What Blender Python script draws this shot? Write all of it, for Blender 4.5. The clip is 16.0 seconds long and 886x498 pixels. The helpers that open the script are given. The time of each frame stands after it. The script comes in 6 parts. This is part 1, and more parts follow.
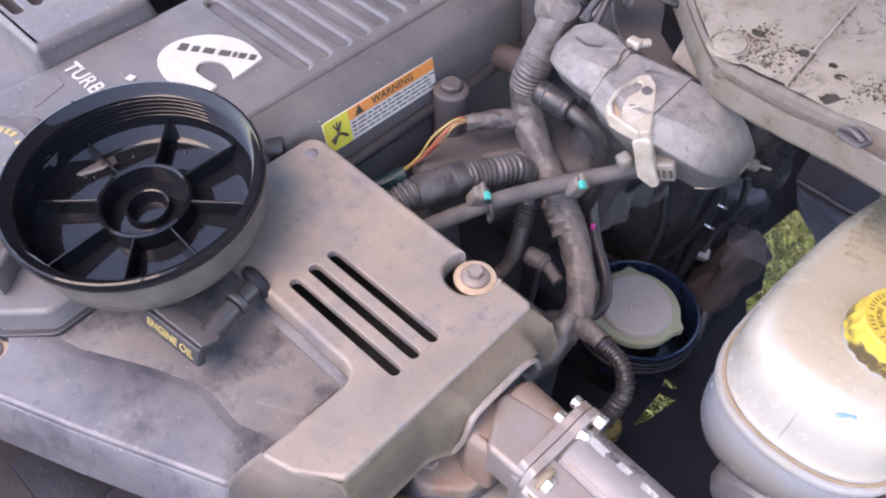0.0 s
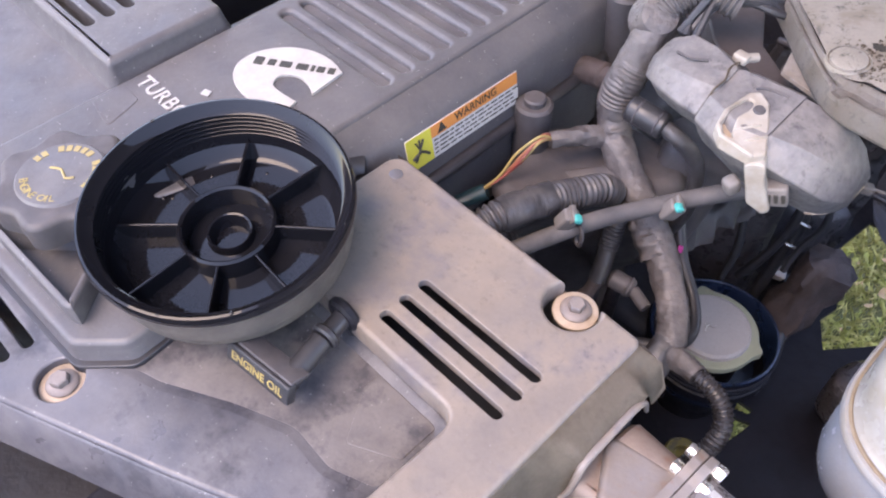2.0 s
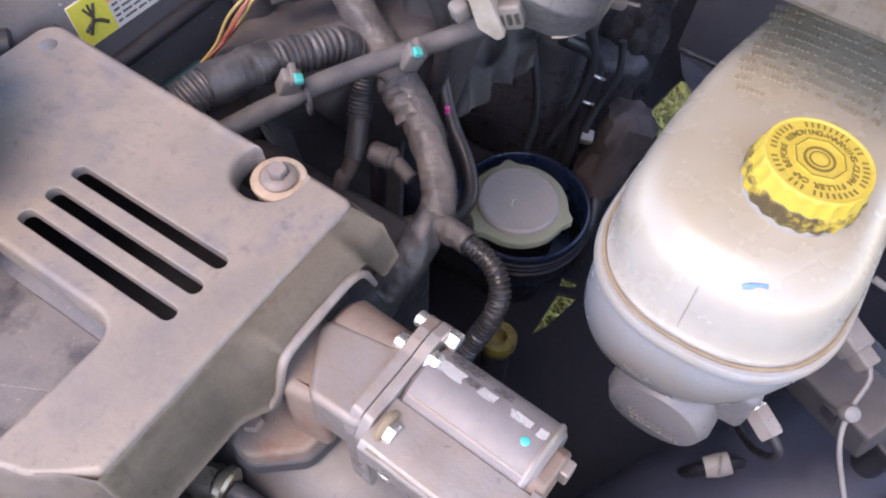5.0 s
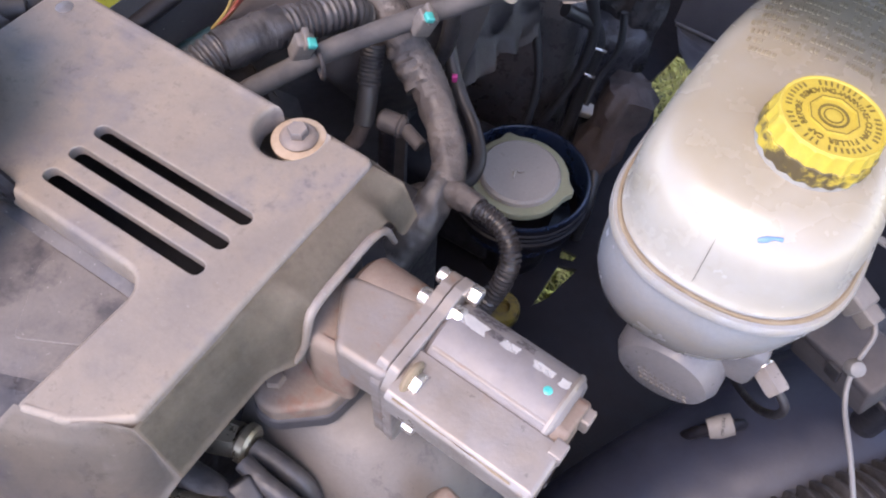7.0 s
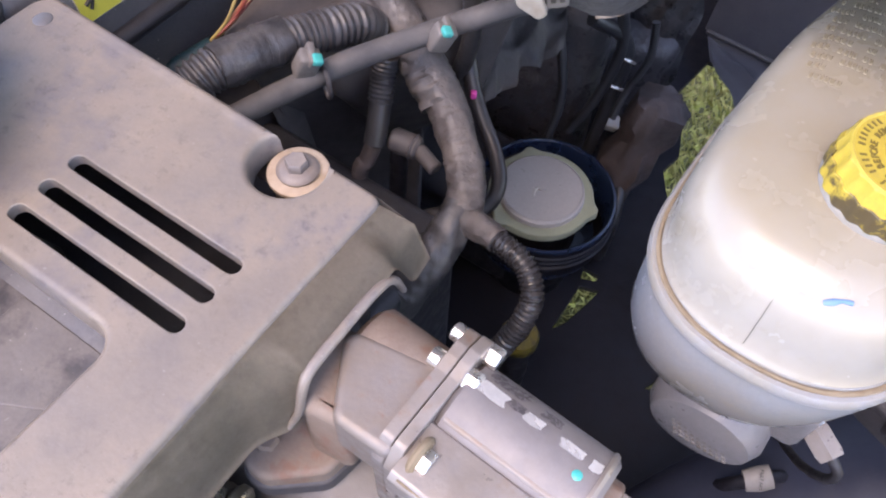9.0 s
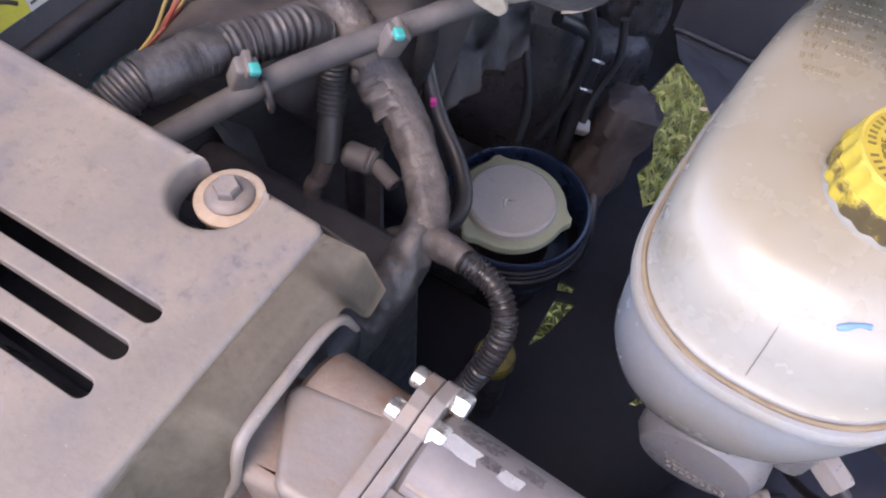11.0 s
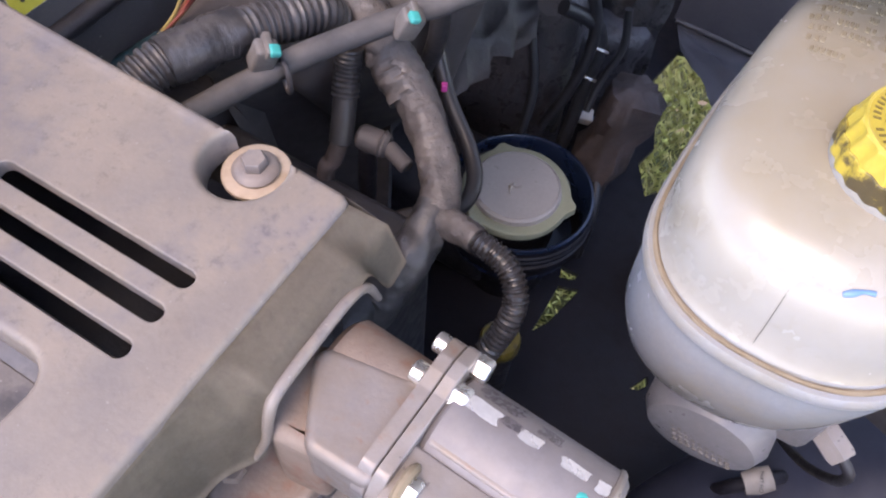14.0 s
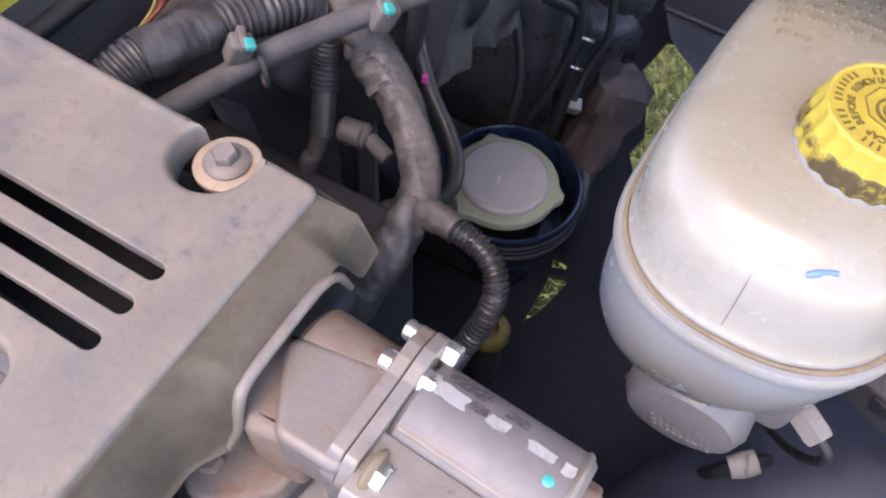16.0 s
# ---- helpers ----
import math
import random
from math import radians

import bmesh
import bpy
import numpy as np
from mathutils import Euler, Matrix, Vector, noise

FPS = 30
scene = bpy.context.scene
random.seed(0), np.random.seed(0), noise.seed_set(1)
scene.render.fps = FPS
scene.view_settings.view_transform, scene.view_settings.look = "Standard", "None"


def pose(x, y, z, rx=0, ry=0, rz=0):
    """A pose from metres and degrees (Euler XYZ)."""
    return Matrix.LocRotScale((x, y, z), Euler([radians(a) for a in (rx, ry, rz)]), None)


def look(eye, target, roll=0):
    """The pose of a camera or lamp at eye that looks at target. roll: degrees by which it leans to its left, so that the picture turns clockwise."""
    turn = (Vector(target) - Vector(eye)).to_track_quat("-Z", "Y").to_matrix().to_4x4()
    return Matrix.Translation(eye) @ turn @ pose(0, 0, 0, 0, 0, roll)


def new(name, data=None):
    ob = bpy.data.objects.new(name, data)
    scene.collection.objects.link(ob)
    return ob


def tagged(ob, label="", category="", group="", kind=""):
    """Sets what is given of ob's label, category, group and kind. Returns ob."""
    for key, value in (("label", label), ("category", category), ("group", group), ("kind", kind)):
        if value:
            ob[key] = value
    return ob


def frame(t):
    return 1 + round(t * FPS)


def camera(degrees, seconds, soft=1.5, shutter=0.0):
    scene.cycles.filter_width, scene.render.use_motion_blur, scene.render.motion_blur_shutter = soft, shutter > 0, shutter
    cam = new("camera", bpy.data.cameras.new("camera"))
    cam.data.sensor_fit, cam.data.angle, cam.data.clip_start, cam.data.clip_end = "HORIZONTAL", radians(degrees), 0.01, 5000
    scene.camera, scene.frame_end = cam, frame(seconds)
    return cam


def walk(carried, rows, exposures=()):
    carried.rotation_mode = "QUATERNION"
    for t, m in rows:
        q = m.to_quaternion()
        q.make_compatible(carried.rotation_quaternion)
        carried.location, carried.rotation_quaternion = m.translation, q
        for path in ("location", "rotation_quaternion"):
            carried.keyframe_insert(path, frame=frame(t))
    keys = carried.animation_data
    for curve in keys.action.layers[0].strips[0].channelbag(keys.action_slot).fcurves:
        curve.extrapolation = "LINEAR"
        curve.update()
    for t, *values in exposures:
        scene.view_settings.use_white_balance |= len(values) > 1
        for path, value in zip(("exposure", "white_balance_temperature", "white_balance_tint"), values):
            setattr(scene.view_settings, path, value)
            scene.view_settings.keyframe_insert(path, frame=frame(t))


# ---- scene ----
cam = camera(58.98, 16.0, soft=2.1)
PATH = [
    # seconds, eye in metres, turn in degrees
    (0, 0.1326, -0.2269, 0.3737, 38.74, -1.15, 43.61),
    (0.5, 0.1343, -0.2253, 0.3663, 38.63, -0.75, 43.31),
    (1, 0.1222, -0.2370, 0.3617, 38.77, -0.63, 43.47),
    (1.5, 0.0956, -0.2434, 0.3611, 38.66, -0.23, 44.34),
    (2, 0.0820, -0.2317, 0.3605, 38.75, 0.09, 45.36),
    (2.5, 0.0894, -0.2008, 0.3537, 38.57, 0.07, 45.83),
    (3, 0.1058, -0.1796, 0.3428, 38.40, -0.30, 44.54),
    (3.5, 0.1283, -0.1664, 0.3250, 37.87, -0.30, 40.79),
    (4, 0.1575, -0.1622, 0.2843, 35.85, -2.37, 36.38),
    (4.2, 0.1538, -0.1535, 0.2776, 35.30, -1.97, 35.03),
    (6.5, 0.1343, -0.1683, 0.2760, 32.89, -2.63, 32.90),
    (7, 0.1346, -0.1744, 0.2750, 32.70, -2.43, 33.05),
    (7.5, 0.1344, -0.1792, 0.2783, 32.69, -2.19, 33.38),
    (8, 0.1314, -0.1869, 0.2733, 32.34, -1.84, 33.88),
    (8.5, 0.1304, -0.1805, 0.2722, 32.23, -1.70, 34.37),
    (9, 0.1131, -0.1398, 0.2515, 32.45, -1.95, 34.40),
    (9.2, 0.1051, -0.1275, 0.2453, 32.56, -1.88, 34.20),
    (11.5, 0.1025, -0.1117, 0.2209, 33.11, -2.48, 31.13),
    (12, 0.1011, -0.1197, 0.2271, 32.99, -2.69, 31.16),
    (12.5, 0.1021, -0.1282, 0.2218, 32.67, -2.85, 31.32),
    (13, 0.1020, -0.1291, 0.2215, 32.72, -2.94, 31.36),
    (13.5, 0.1026, -0.1303, 0.2224, 32.84, -2.80, 31.35),
    (14, 0.1027, -0.1277, 0.2253, 32.83, -2.61, 31.43),
    (14.5, 0.1067, -0.1236, 0.2233, 32.79, -2.36, 31.46),
    (15, 0.1148, -0.1181, 0.2233, 32.69, -2.19, 31.21),
    (15.5, 0.1175, -0.1160, 0.2281, 32.59, -2.14, 30.94),
    (16, 0.1147, -0.1239, 0.2265, 32.41, -1.87, 30.73),
]
walk(cam, [(t, pose(x, y, z, rx, ry, rz)) for t, x, y, z, rx, ry, rz in PATH], [(0.0, 2.97, 7800, 26), (3.0, 2.96, 7800, 26), (4.2, 2.81, 7850, 25), (6.5, 2.81, 7850, 25), (9.2, 2.80, 7850, 25), (11.5, 2.75, 7850, 25), (16.0, 2.75, 7850, 25)])

# ---- world and sun ----
SUN_EL, SUN_AZ = radians(62), radians(190)
world = bpy.data.worlds.new("sky")
scene.world = world
world.use_nodes = True
wn = world.node_tree.nodes
sky = wn.new("ShaderNodeTexSky")
sky.sky_type = "NISHITA"
sky.sun_disc = False
sky.sun_elevation, sky.sun_rotation = SUN_EL, SUN_AZ
sky.ozone_density, sky.dust_density = 1.5, 0.5
wn["Background"].inputs["Strength"].default_value = 0.15
world.node_tree.links.new(sky.outputs[0], wn["Background"].inputs[0])
sun_data = bpy.data.lights.new("sun", "SUN")
sun_data.energy, sun_data.angle, sun_data.color = 0.5, radians(38), (1.0, 0.90, 0.77)
sun = new("sun", sun_data)
sun_dir = Vector((math.sin(SUN_AZ) * math.cos(SUN_EL), math.cos(SUN_AZ) * math.cos(SUN_EL), math.sin(SUN_EL)))
sun.matrix_world = look(sun_dir * 4, (0, 0, 0))


# ---- materials ----
def surface(name, base, rough=0.6, metal=0.0, second=None, amount=0.5, big=18.0, grain=420.0, dust=None, dust_amount=0.0, bump=0.15, spec=0.5,
            specks=0.0, coat=0.0, rust=None, rust_amount=0.0, rust_lo=0.52, rough_var=0.15, trans=0.0, dust_from=-0.1, dust_least=0.25,
            dust_even=0.0, fold=0.0, lint=0.0, wear=None, mottle=0.0):
    """A worn surface: two colours in large clouds, grain, dust on faces that look up, specks, rust spots and fine relief."""
    m = bpy.data.materials.new(name)
    m.use_nodes = True
    n, l = m.node_tree.nodes, m.node_tree.links
    b = n["Principled BSDF"]
    co = n.new("ShaderNodeNewGeometry")
    pos = co.outputs["Position"]

    def noise_tex(scale, detail=4.0, roughness=0.6):
        t = n.new("ShaderNodeTexNoise")
        t.inputs["Scale"].default_value, t.inputs["Detail"].default_value, t.inputs["Roughness"].default_value = scale, detail, roughness
        l.new(pos, t.inputs["Vector"])
        return t.outputs["Fac"]

    def ramp(src, lo, hi, to_lo=0.0, to_hi=1.0):
        r = n.new("ShaderNodeMapRange")
        r.inputs["From Min"].default_value, r.inputs["From Max"].default_value = lo, hi
        r.inputs["To Min"].default_value, r.inputs["To Max"].default_value = to_lo, to_hi
        l.new(src, r.inputs["Value"])
        return r.outputs["Result"]

    def mix(fac, a, c):
        x = n.new("ShaderNodeMix")
        x.data_type = "RGBA"
        if isinstance(fac, float):
            x.inputs["Factor"].default_value = fac
        else:
            l.new(fac, x.inputs["Factor"])
        for sock, v in ((x.inputs["A"], a), (x.inputs["B"], c)):
            if isinstance(v, tuple):
                sock.default_value = (*v, 1.0)
            else:
                l.new(v, sock)
        return x.outputs["Result"]

    def times(a, c):
        x = n.new("ShaderNodeMath")
        x.operation = "MULTIPLY"
        for sock, v in ((x.inputs[0], a), (x.inputs[1], c)):
            if isinstance(v, float):
                sock.default_value = v
            else:
                l.new(v, sock)
        return x.outputs[0]

    second = second or tuple(min(1.0, c * 1.35 + 0.01) for c in base)
    clouds = ramp(noise_tex(big, 6.0, 0.58), 0.32, 0.72, 0.0, amount)
    col = mix(clouds, base, second)
    fine = noise_tex(grain, 3.0, 0.7)
    col = mix(ramp(fine, 0.35, 0.75, 0.0, 0.28), col, tuple(c * 0.62 for c in base))
    col = mix(ramp(noise_tex(150.0, 7.0, 0.78), 0.44, 0.66, 0.0, mottle), col, second)
    col = mix(ramp(noise_tex(95.0, 6.0, 0.7), 0.52, 0.70, 0.0, mottle), col, tuple(c * 0.55 for c in base))
    if dust:
        sep = n.new("ShaderNodeSeparateXYZ")
        l.new(co.outputs["Normal"], sep.inputs[0])
        up = ramp(sep.outputs["Z"], dust_from, 0.95, dust_least, 1.0)
        d = times(times(up, ramp(noise_tex(big * 2.3, 5.0, 0.55), 0.25, 0.78, dust_even, 1.0)), dust_amount)
        col = mix(d, col, dust)
    if rust:
        col = mix(ramp(noise_tex(big * 1.6, 5.0, 0.7), rust_lo, rust_lo + 0.13, 0.0, rust_amount), col, rust)
    if specks:
        col = mix(times(ramp(noise_tex(130.0, 8.0, 0.85), 0.545, 0.58, 0.0, specks), ramp(noise_tex(22.0, 3.0), 0.40, 0.52)), col, (0.02, 0.018, 0.018))
    if wear:
        col = mix(times(ramp(co.outputs["Pointiness"], 0.515, 0.60, 0.0, 0.55), ramp(noise_tex(60.0, 4.0), 0.35, 0.6)), col, wear)
    if lint:
        col = mix(ramp(noise_tex(480.0, 1.0), 0.745, 0.775, 0.0, lint), col, (0.55, 0.53, 0.5))
    l.new(col, b.inputs["Base Color"])
    l.new(ramp(noise_tex(big * 3.1, 4.0), 0.3, 0.7, max(0.02, rough - rough_var), min(1.0, rough + rough_var)), b.inputs["Roughness"])
    b.inputs["Metallic"].default_value = metal
    b.inputs["Specular IOR Level"].default_value = spec
    b.inputs["Coat Weight"].default_value = coat
    b.inputs["Coat Roughness"].default_value = 0.08
    if trans:
        b.inputs["Subsurface Weight"].default_value = trans
        b.inputs["Subsurface Radius"].default_value = (0.02, 0.018, 0.014)
        b.inputs["Subsurface Scale"].default_value = 0.6
    if bump:
        k = n.new("ShaderNodeBump")
        k.inputs["Strength"].default_value, k.inputs["Distance"].default_value = bump, 0.0006
        l.new(fine, k.inputs["Height"])
        out = k.outputs[0]
        if fold:
            k2 = n.new("ShaderNodeBump")
            k2.inputs["Strength"].default_value, k2.inputs["Distance"].default_value = fold, 0.003
            l.new(noise_tex(75.0, 6.0, 0.6), k2.inputs["Height"])
            l.new(out, k2.inputs["Normal"])
            out = k2.outputs[0]
        l.new(out, b.inputs["Normal"])
    return m


M_COVER = surface("cover_plastic", (0.115, 0.103, 0.099), 0.5, mottle=0.35, second=(0.165, 0.141, 0.126), amount=0.95, big=10, dust=(0.295, 0.224, 0.157), dust_amount=0.66, bump=0.2, dust_least=0.62, dust_even=0.1, lint=0.12, rust=(0.10, 0.095, 0.112), rust_amount=0.55, rust_lo=0.49, rough_var=0.2, wear=(0.27, 0.235, 0.21), specks=0.25)
# Deck bluer than the cover: some of the sky's tint is in the colour.
M_DECK = surface("deck_plastic", (0.042, 0.043, 0.054), 0.44, mottle=0.35, second=(0.09, 0.088, 0.098), amount=1.0, big=13, dust=(0.205, 0.185, 0.172), dust_amount=0.5, bump=0.2, lint=0.3, rough_var=0.22, rust=(0.028, 0.027, 0.033), rust_amount=0.75, rust_lo=0.53, wear=(0.25, 0.23, 0.22))
# Front wall's tan: dust, plus the tone of the light on that side.
M_WALL = surface("dusty_light_toned_wall", (0.158, 0.132, 0.095), 0.7, mottle=0.45, second=(0.215, 0.178, 0.14), amount=0.7, big=20, bump=0.2)
M_VALVE = surface("valve_cover_plastic", (0.060, 0.057, 0.062), 0.5, mottle=0.3, second=(0.098, 0.092, 0.095), big=12, dust=(0.23, 0.20, 0.17), dust_amount=0.28, bump=0.3, lint=0.45, dust_least=0.1, wear=(0.16, 0.15, 0.145))
M_BLACK = surface("black_plastic", (0.018, 0.018, 0.021), 0.45, dust=(0.12, 0.106, 0.097), dust_amount=0.14, big=30)
M_DARK = surface("engine_dark", (0.014, 0.0135, 0.017), 0.5, dust=(0.06, 0.053, 0.052), dust_amount=0.4, big=26, fold=0.4)
M_POCKET = surface("muddy_pocket_plastic", (0.05, 0.047, 0.054), 0.46, mottle=0.4, second=(0.125, 0.107, 0.096), amount=1.0, big=17, dust=(0.21, 0.182, 0.16), dust_amount=0.5, bump=0.2, lint=0.25, rough_var=0.2, rust=(0.032, 0.030, 0.035), rust_amount=0.8, rust_lo=0.51)
M_OIL = surface("oily_black_plastic", (0.0085, 0.0085, 0.0105), 0.025, rough_var=0.012, second=(0.010, 0.010, 0.013), spec=0.28, bump=0.0, amount=0.2)
M_CUPSIDE = surface("dusty_black_plastic", (0.05, 0.046, 0.044), 0.5, second=(0.09, 0.082, 0.078), dust=(0.2, 0.17, 0.145), dust_amount=0.75, dust_least=0.5)
M_RUBBER = surface("dusty_rubber", (0.045, 0.043, 0.046), 0.75, second=(0.09, 0.083, 0.082), big=30, dust=(0.24, 0.205, 0.175), dust_amount=0.33)
M_CONDUIT = surface("dusty_black_conduit", (0.022, 0.022, 0.026), 0.42, second=(0.055, 0.051, 0.053), big=40, dust=(0.165, 0.147, 0.134), dust_amount=0.48, fold=0.5)
M_RIBBED = surface("glossy_ribbed_sleeve", (0.013, 0.013, 0.016), 0.3, second=(0.035, 0.033, 0.036), big=60, dust=(0.11, 0.098, 0.092), dust_amount=0.35)
M_TAPE = surface("dusty_cloth_tape", (0.045, 0.041, 0.044), 0.5, second=(0.105, 0.092, 0.086), big=40, dust=(0.21, 0.175, 0.15), dust_amount=0.45, bump=0.4, fold=1.0, rough_var=0.25)
M_GREYBOX = surface("dusty_grey_plastic", (0.040, 0.037, 0.041), 0.65, dust=(0.15, 0.127, 0.115), dust_amount=0.42, big=22, fold=0.15)
M_BOOT = surface("connector_boot", (0.058, 0.057, 0.064), 0.55, second=(0.125, 0.115, 0.112), amount=1.0, big=42, dust=(0.25, 0.222, 0.20), dust_amount=0.55, bump=0.5, grain=260, specks=0.45, fold=0.25, rust=(0.085, 0.084, 0.095), rust_amount=0.5, rust_lo=0.54, wear=(0.36, 0.33, 0.3))
M_LEVER = surface("off_white_plastic", (0.35, 0.32, 0.28), 0.5, second=(0.23, 0.185, 0.14), big=70, amount=1.0, bump=0.4)
M_COWL = surface("dirty_beige_metal", (0.205, 0.18, 0.147), 0.65, second=(0.26, 0.23, 0.192), amount=0.9, big=20, bump=0.4, specks=0.8, rust=(0.13, 0.10, 0.068), rust_amount=0.5)
M_COWLRIM = surface("beige_rim", (0.255, 0.23, 0.21), 0.6, second=(0.195, 0.16, 0.125), amount=0.9, big=40, bump=0.35, rust=(0.165, 0.125, 0.085), rust_amount=0.5, rust_lo=0.55, specks=0.3)
M_ALU = surface("cast_aluminium", (0.21, 0.195, 0.195), 0.46, metal=0.2, second=(0.18, 0.143, 0.115), amount=0.95, big=45, dust=(0.20, 0.148, 0.105), dust_amount=0.55, bump=0.15, rust=(0.20, 0.09, 0.045), rust_amount=0.6, rust_lo=0.57)
M_ALUSMOOTH = surface("worn_aluminium", (0.255, 0.235, 0.23), 0.4, metal=0.25, second=(0.185, 0.158, 0.14), amount=0.95, big=38, bump=0.2, rough_var=0.16, dust=(0.25, 0.192, 0.14), dust_amount=0.5, dust_least=0.4, rust=(0.20, 0.12, 0.07), rust_amount=0.4, rust_lo=0.6)
M_ELBOW = surface("grey_cast_elbow", (0.150, 0.134, 0.122), 0.5, metal=0.1, second=(0.105, 0.088, 0.076), amount=0.85, big=16, bump=0.3, specks=0.3)
M_RUST = surface("rusty_iron", (0.165, 0.118, 0.092), 0.7, second=(0.215, 0.168, 0.138), amount=0.9, big=45, bump=0.4, rust=(0.17, 0.075, 0.045), rust_amount=0.6)
M_GROOVE = surface("groove_dirt_bolt_shade", (0.165, 0.118, 0.07), 0.8, second=(0.23, 0.18, 0.12), amount=1.0, big=60)
M_ZINC = surface("zinc_bolt", (0.6, 0.58, 0.55), 0.25, metal=0.85, amount=0.4)
M_DULLBOLT = surface("dull_bolt", (0.15, 0.13, 0.125), 0.55, metal=0.1, second=(0.25, 0.20, 0.165), amount=0.9, big=90, dust=(0.22, 0.18, 0.15), dust_amount=0.45, bump=0.3)
M_WASHER = surface("dusty_washer", (0.33, 0.25, 0.18), 0.6, metal=0.1, second=(0.44, 0.345, 0.265), amount=1.0, big=70, bump=0.3)
M_BRASS = surface("brass", (0.44, 0.37, 0.27), 0.35, metal=0.8, second=(0.27, 0.23, 0.17), amount=0.8, big=60)
M_RESSEAM = surface("weld_seam", (0.235, 0.24, 0.25), 0.4, second=(0.25, 0.21, 0.15), amount=0.9, big=24, bump=0.1, trans=0.2, rough_var=0.05)
M_RESTEXT = surface("dusty_raised_letters", (0.195, 0.158, 0.10), 0.7, bump=0.2)
M_RES = surface("translucent_reservoir", (0.315, 0.308, 0.292), 0.27, second=(0.275, 0.243, 0.192), amount=0.8, big=14, grain=45, dust=(0.25, 0.205, 0.138), dust_amount=0.97, dust_from=0.12, dust_least=0.03, dust_even=0.5, bump=0.0, trans=0.0, spec=0.6, rough_var=0.012, rust=(0.205, 0.165, 0.105), rust_amount=0.4, rust_lo=0.57)
# Lower shell bluer than the upper: sky reflection put into the base colour.
M_RESLOW = surface("reservoir_lower_sky_tint", (0.225, 0.25, 0.285), 0.26, second=(0.22, 0.18, 0.13), amount=0.95, big=12, bump=0.06, trans=0.0, rough_var=0.03)
M_MASTER = surface("milky_plastic", (0.135, 0.13, 0.135), 0.4, second=(0.19, 0.165, 0.15), big=40, bump=0.3)
M_YELLOW = surface("yellow_plastic", (0.43, 0.325, 0.045), 0.45, second=(0.45, 0.33, 0.06), amount=0.8, big=60, bump=0.15, rust=(0.33, 0.24, 0.06), rust_amount=0.5, rust_lo=0.55)
M_YELLOWWORN = surface("worn_yellow_plastic", (0.42, 0.31, 0.04), 0.45, second=(0.34, 0.25, 0.04), big=60, rust=(0.05, 0.035, 0.02), rust_amount=0.95, rust_lo=0.42)
M_LOWCAP = surface("grimy_yellow", (0.135, 0.098, 0.012), 0.5, second=(0.085, 0.066, 0.015), big=80, rust=(0.04, 0.03, 0.02), rust_amount=0.8, rust_lo=0.46)
M_BROWNPANEL = surface("brown_panel", (0.055, 0.044, 0.045), 0.6, second=(0.075, 0.06, 0.058), big=14)
M_GRIME_SHADE = surface("oily_grime_lap_shade", (0.05, 0.035, 0.02), 0.6)
M_INK = surface("black_print", (0.03, 0.026, 0.02), 0.6, bump=0)
M_FILTER = surface("filter_white", (0.30, 0.278, 0.262), 0.4, second=(0.25, 0.23, 0.215), big=40, bump=0.1)
M_GASKET = surface("filter_green_felt", (0.205, 0.215, 0.15), 0.7)
M_BLUE = surface("wet_fuel_blue", (0.004, 0.011, 0.030), 0.3, rough_var=0.1, coat=0.15, bump=0.0)
M_ORANGE = surface("orange_print", (0.55, 0.20, 0.05), 0.45, bump=0.05)
M_LABEL = surface("white_label", (0.50, 0.475, 0.44), 0.45, second=(0.40, 0.365, 0.32), bump=0.05)
M_LABYEL = surface("yellow_label", (0.47, 0.42, 0.05), 0.45, bump=0.05)
M_SILVER = surface("silver_badge", (0.39, 0.37, 0.34), 0.5, second=(0.30, 0.275, 0.245), amount=0.8, big=60, bump=0.2, wear=(0.5, 0.48, 0.45))
M_TAG = surface("grimy_paper_tag", (0.17, 0.155, 0.14), 0.6, second=(0.12, 0.105, 0.09), amount=0.9, big=80, bump=0.1)
M_TEAL = surface("teal_clip", (0.02, 0.32, 0.29), 0.4, bump=0.05)
M_CLIP = surface("grey_clip", (0.13, 0.115, 0.105), 0.6, second=(0.2, 0.175, 0.155), big=80, bump=0.3)
M_PINK = surface("pink_mark", (0.5, 0.05, 0.25), 0.5)
M_WRED = surface("red_wire", (0.26, 0.05, 0.035), 0.5, second=(0.17, 0.06, 0.05), amount=0.9, big=90, bump=0.05)
M_WORANGE = surface("orange_wire", (0.34, 0.135, 0.06), 0.5, second=(0.23, 0.11, 0.07), amount=0.9, big=90, bump=0.05)
M_WYELLOW = surface("yellow_wire", (0.36, 0.27, 0.085), 0.5, second=(0.25, 0.19, 0.09), amount=0.9, big=90, bump=0.05)
M_WBLUE = surface("blue_sleeve", (0.012, 0.04, 0.052), 0.5)
M_DUCT = surface("blue_black_duct", (0.010, 0.013, 0.025), 0.5, second=(0.024, 0.026, 0.042), big=14, dust=(0.06, 0.061, 0.08), dust_amount=0.15, mottle=0.3)
M_WIRE = surface("pale_wire", (0.13, 0.124, 0.12), 0.5)
M_BLUEINK = surface("blue_ink", (0.09, 0.21, 0.40), 0.6, second=(0.16, 0.27, 0.42), amount=1.0, big=120, bump=0.05)
M_HIGHLIGHT = surface("barrel_highlight", (0.78, 0.76, 0.74), 0.32, metal=0.6, amount=0.3, bump=0.05)
M_DARKPATCH = surface("dark_barrel_patch", (0.075, 0.068, 0.072), 0.25, second=(0.14, 0.125, 0.12), amount=1.0, big=160, bump=0.1)
M_GRASS = surface("grass_ground", (0.12, 0.13, 0.05), 0.9, second=(0.22, 0.19, 0.10), amount=1.0, big=14, grain=160, bump=0.6)
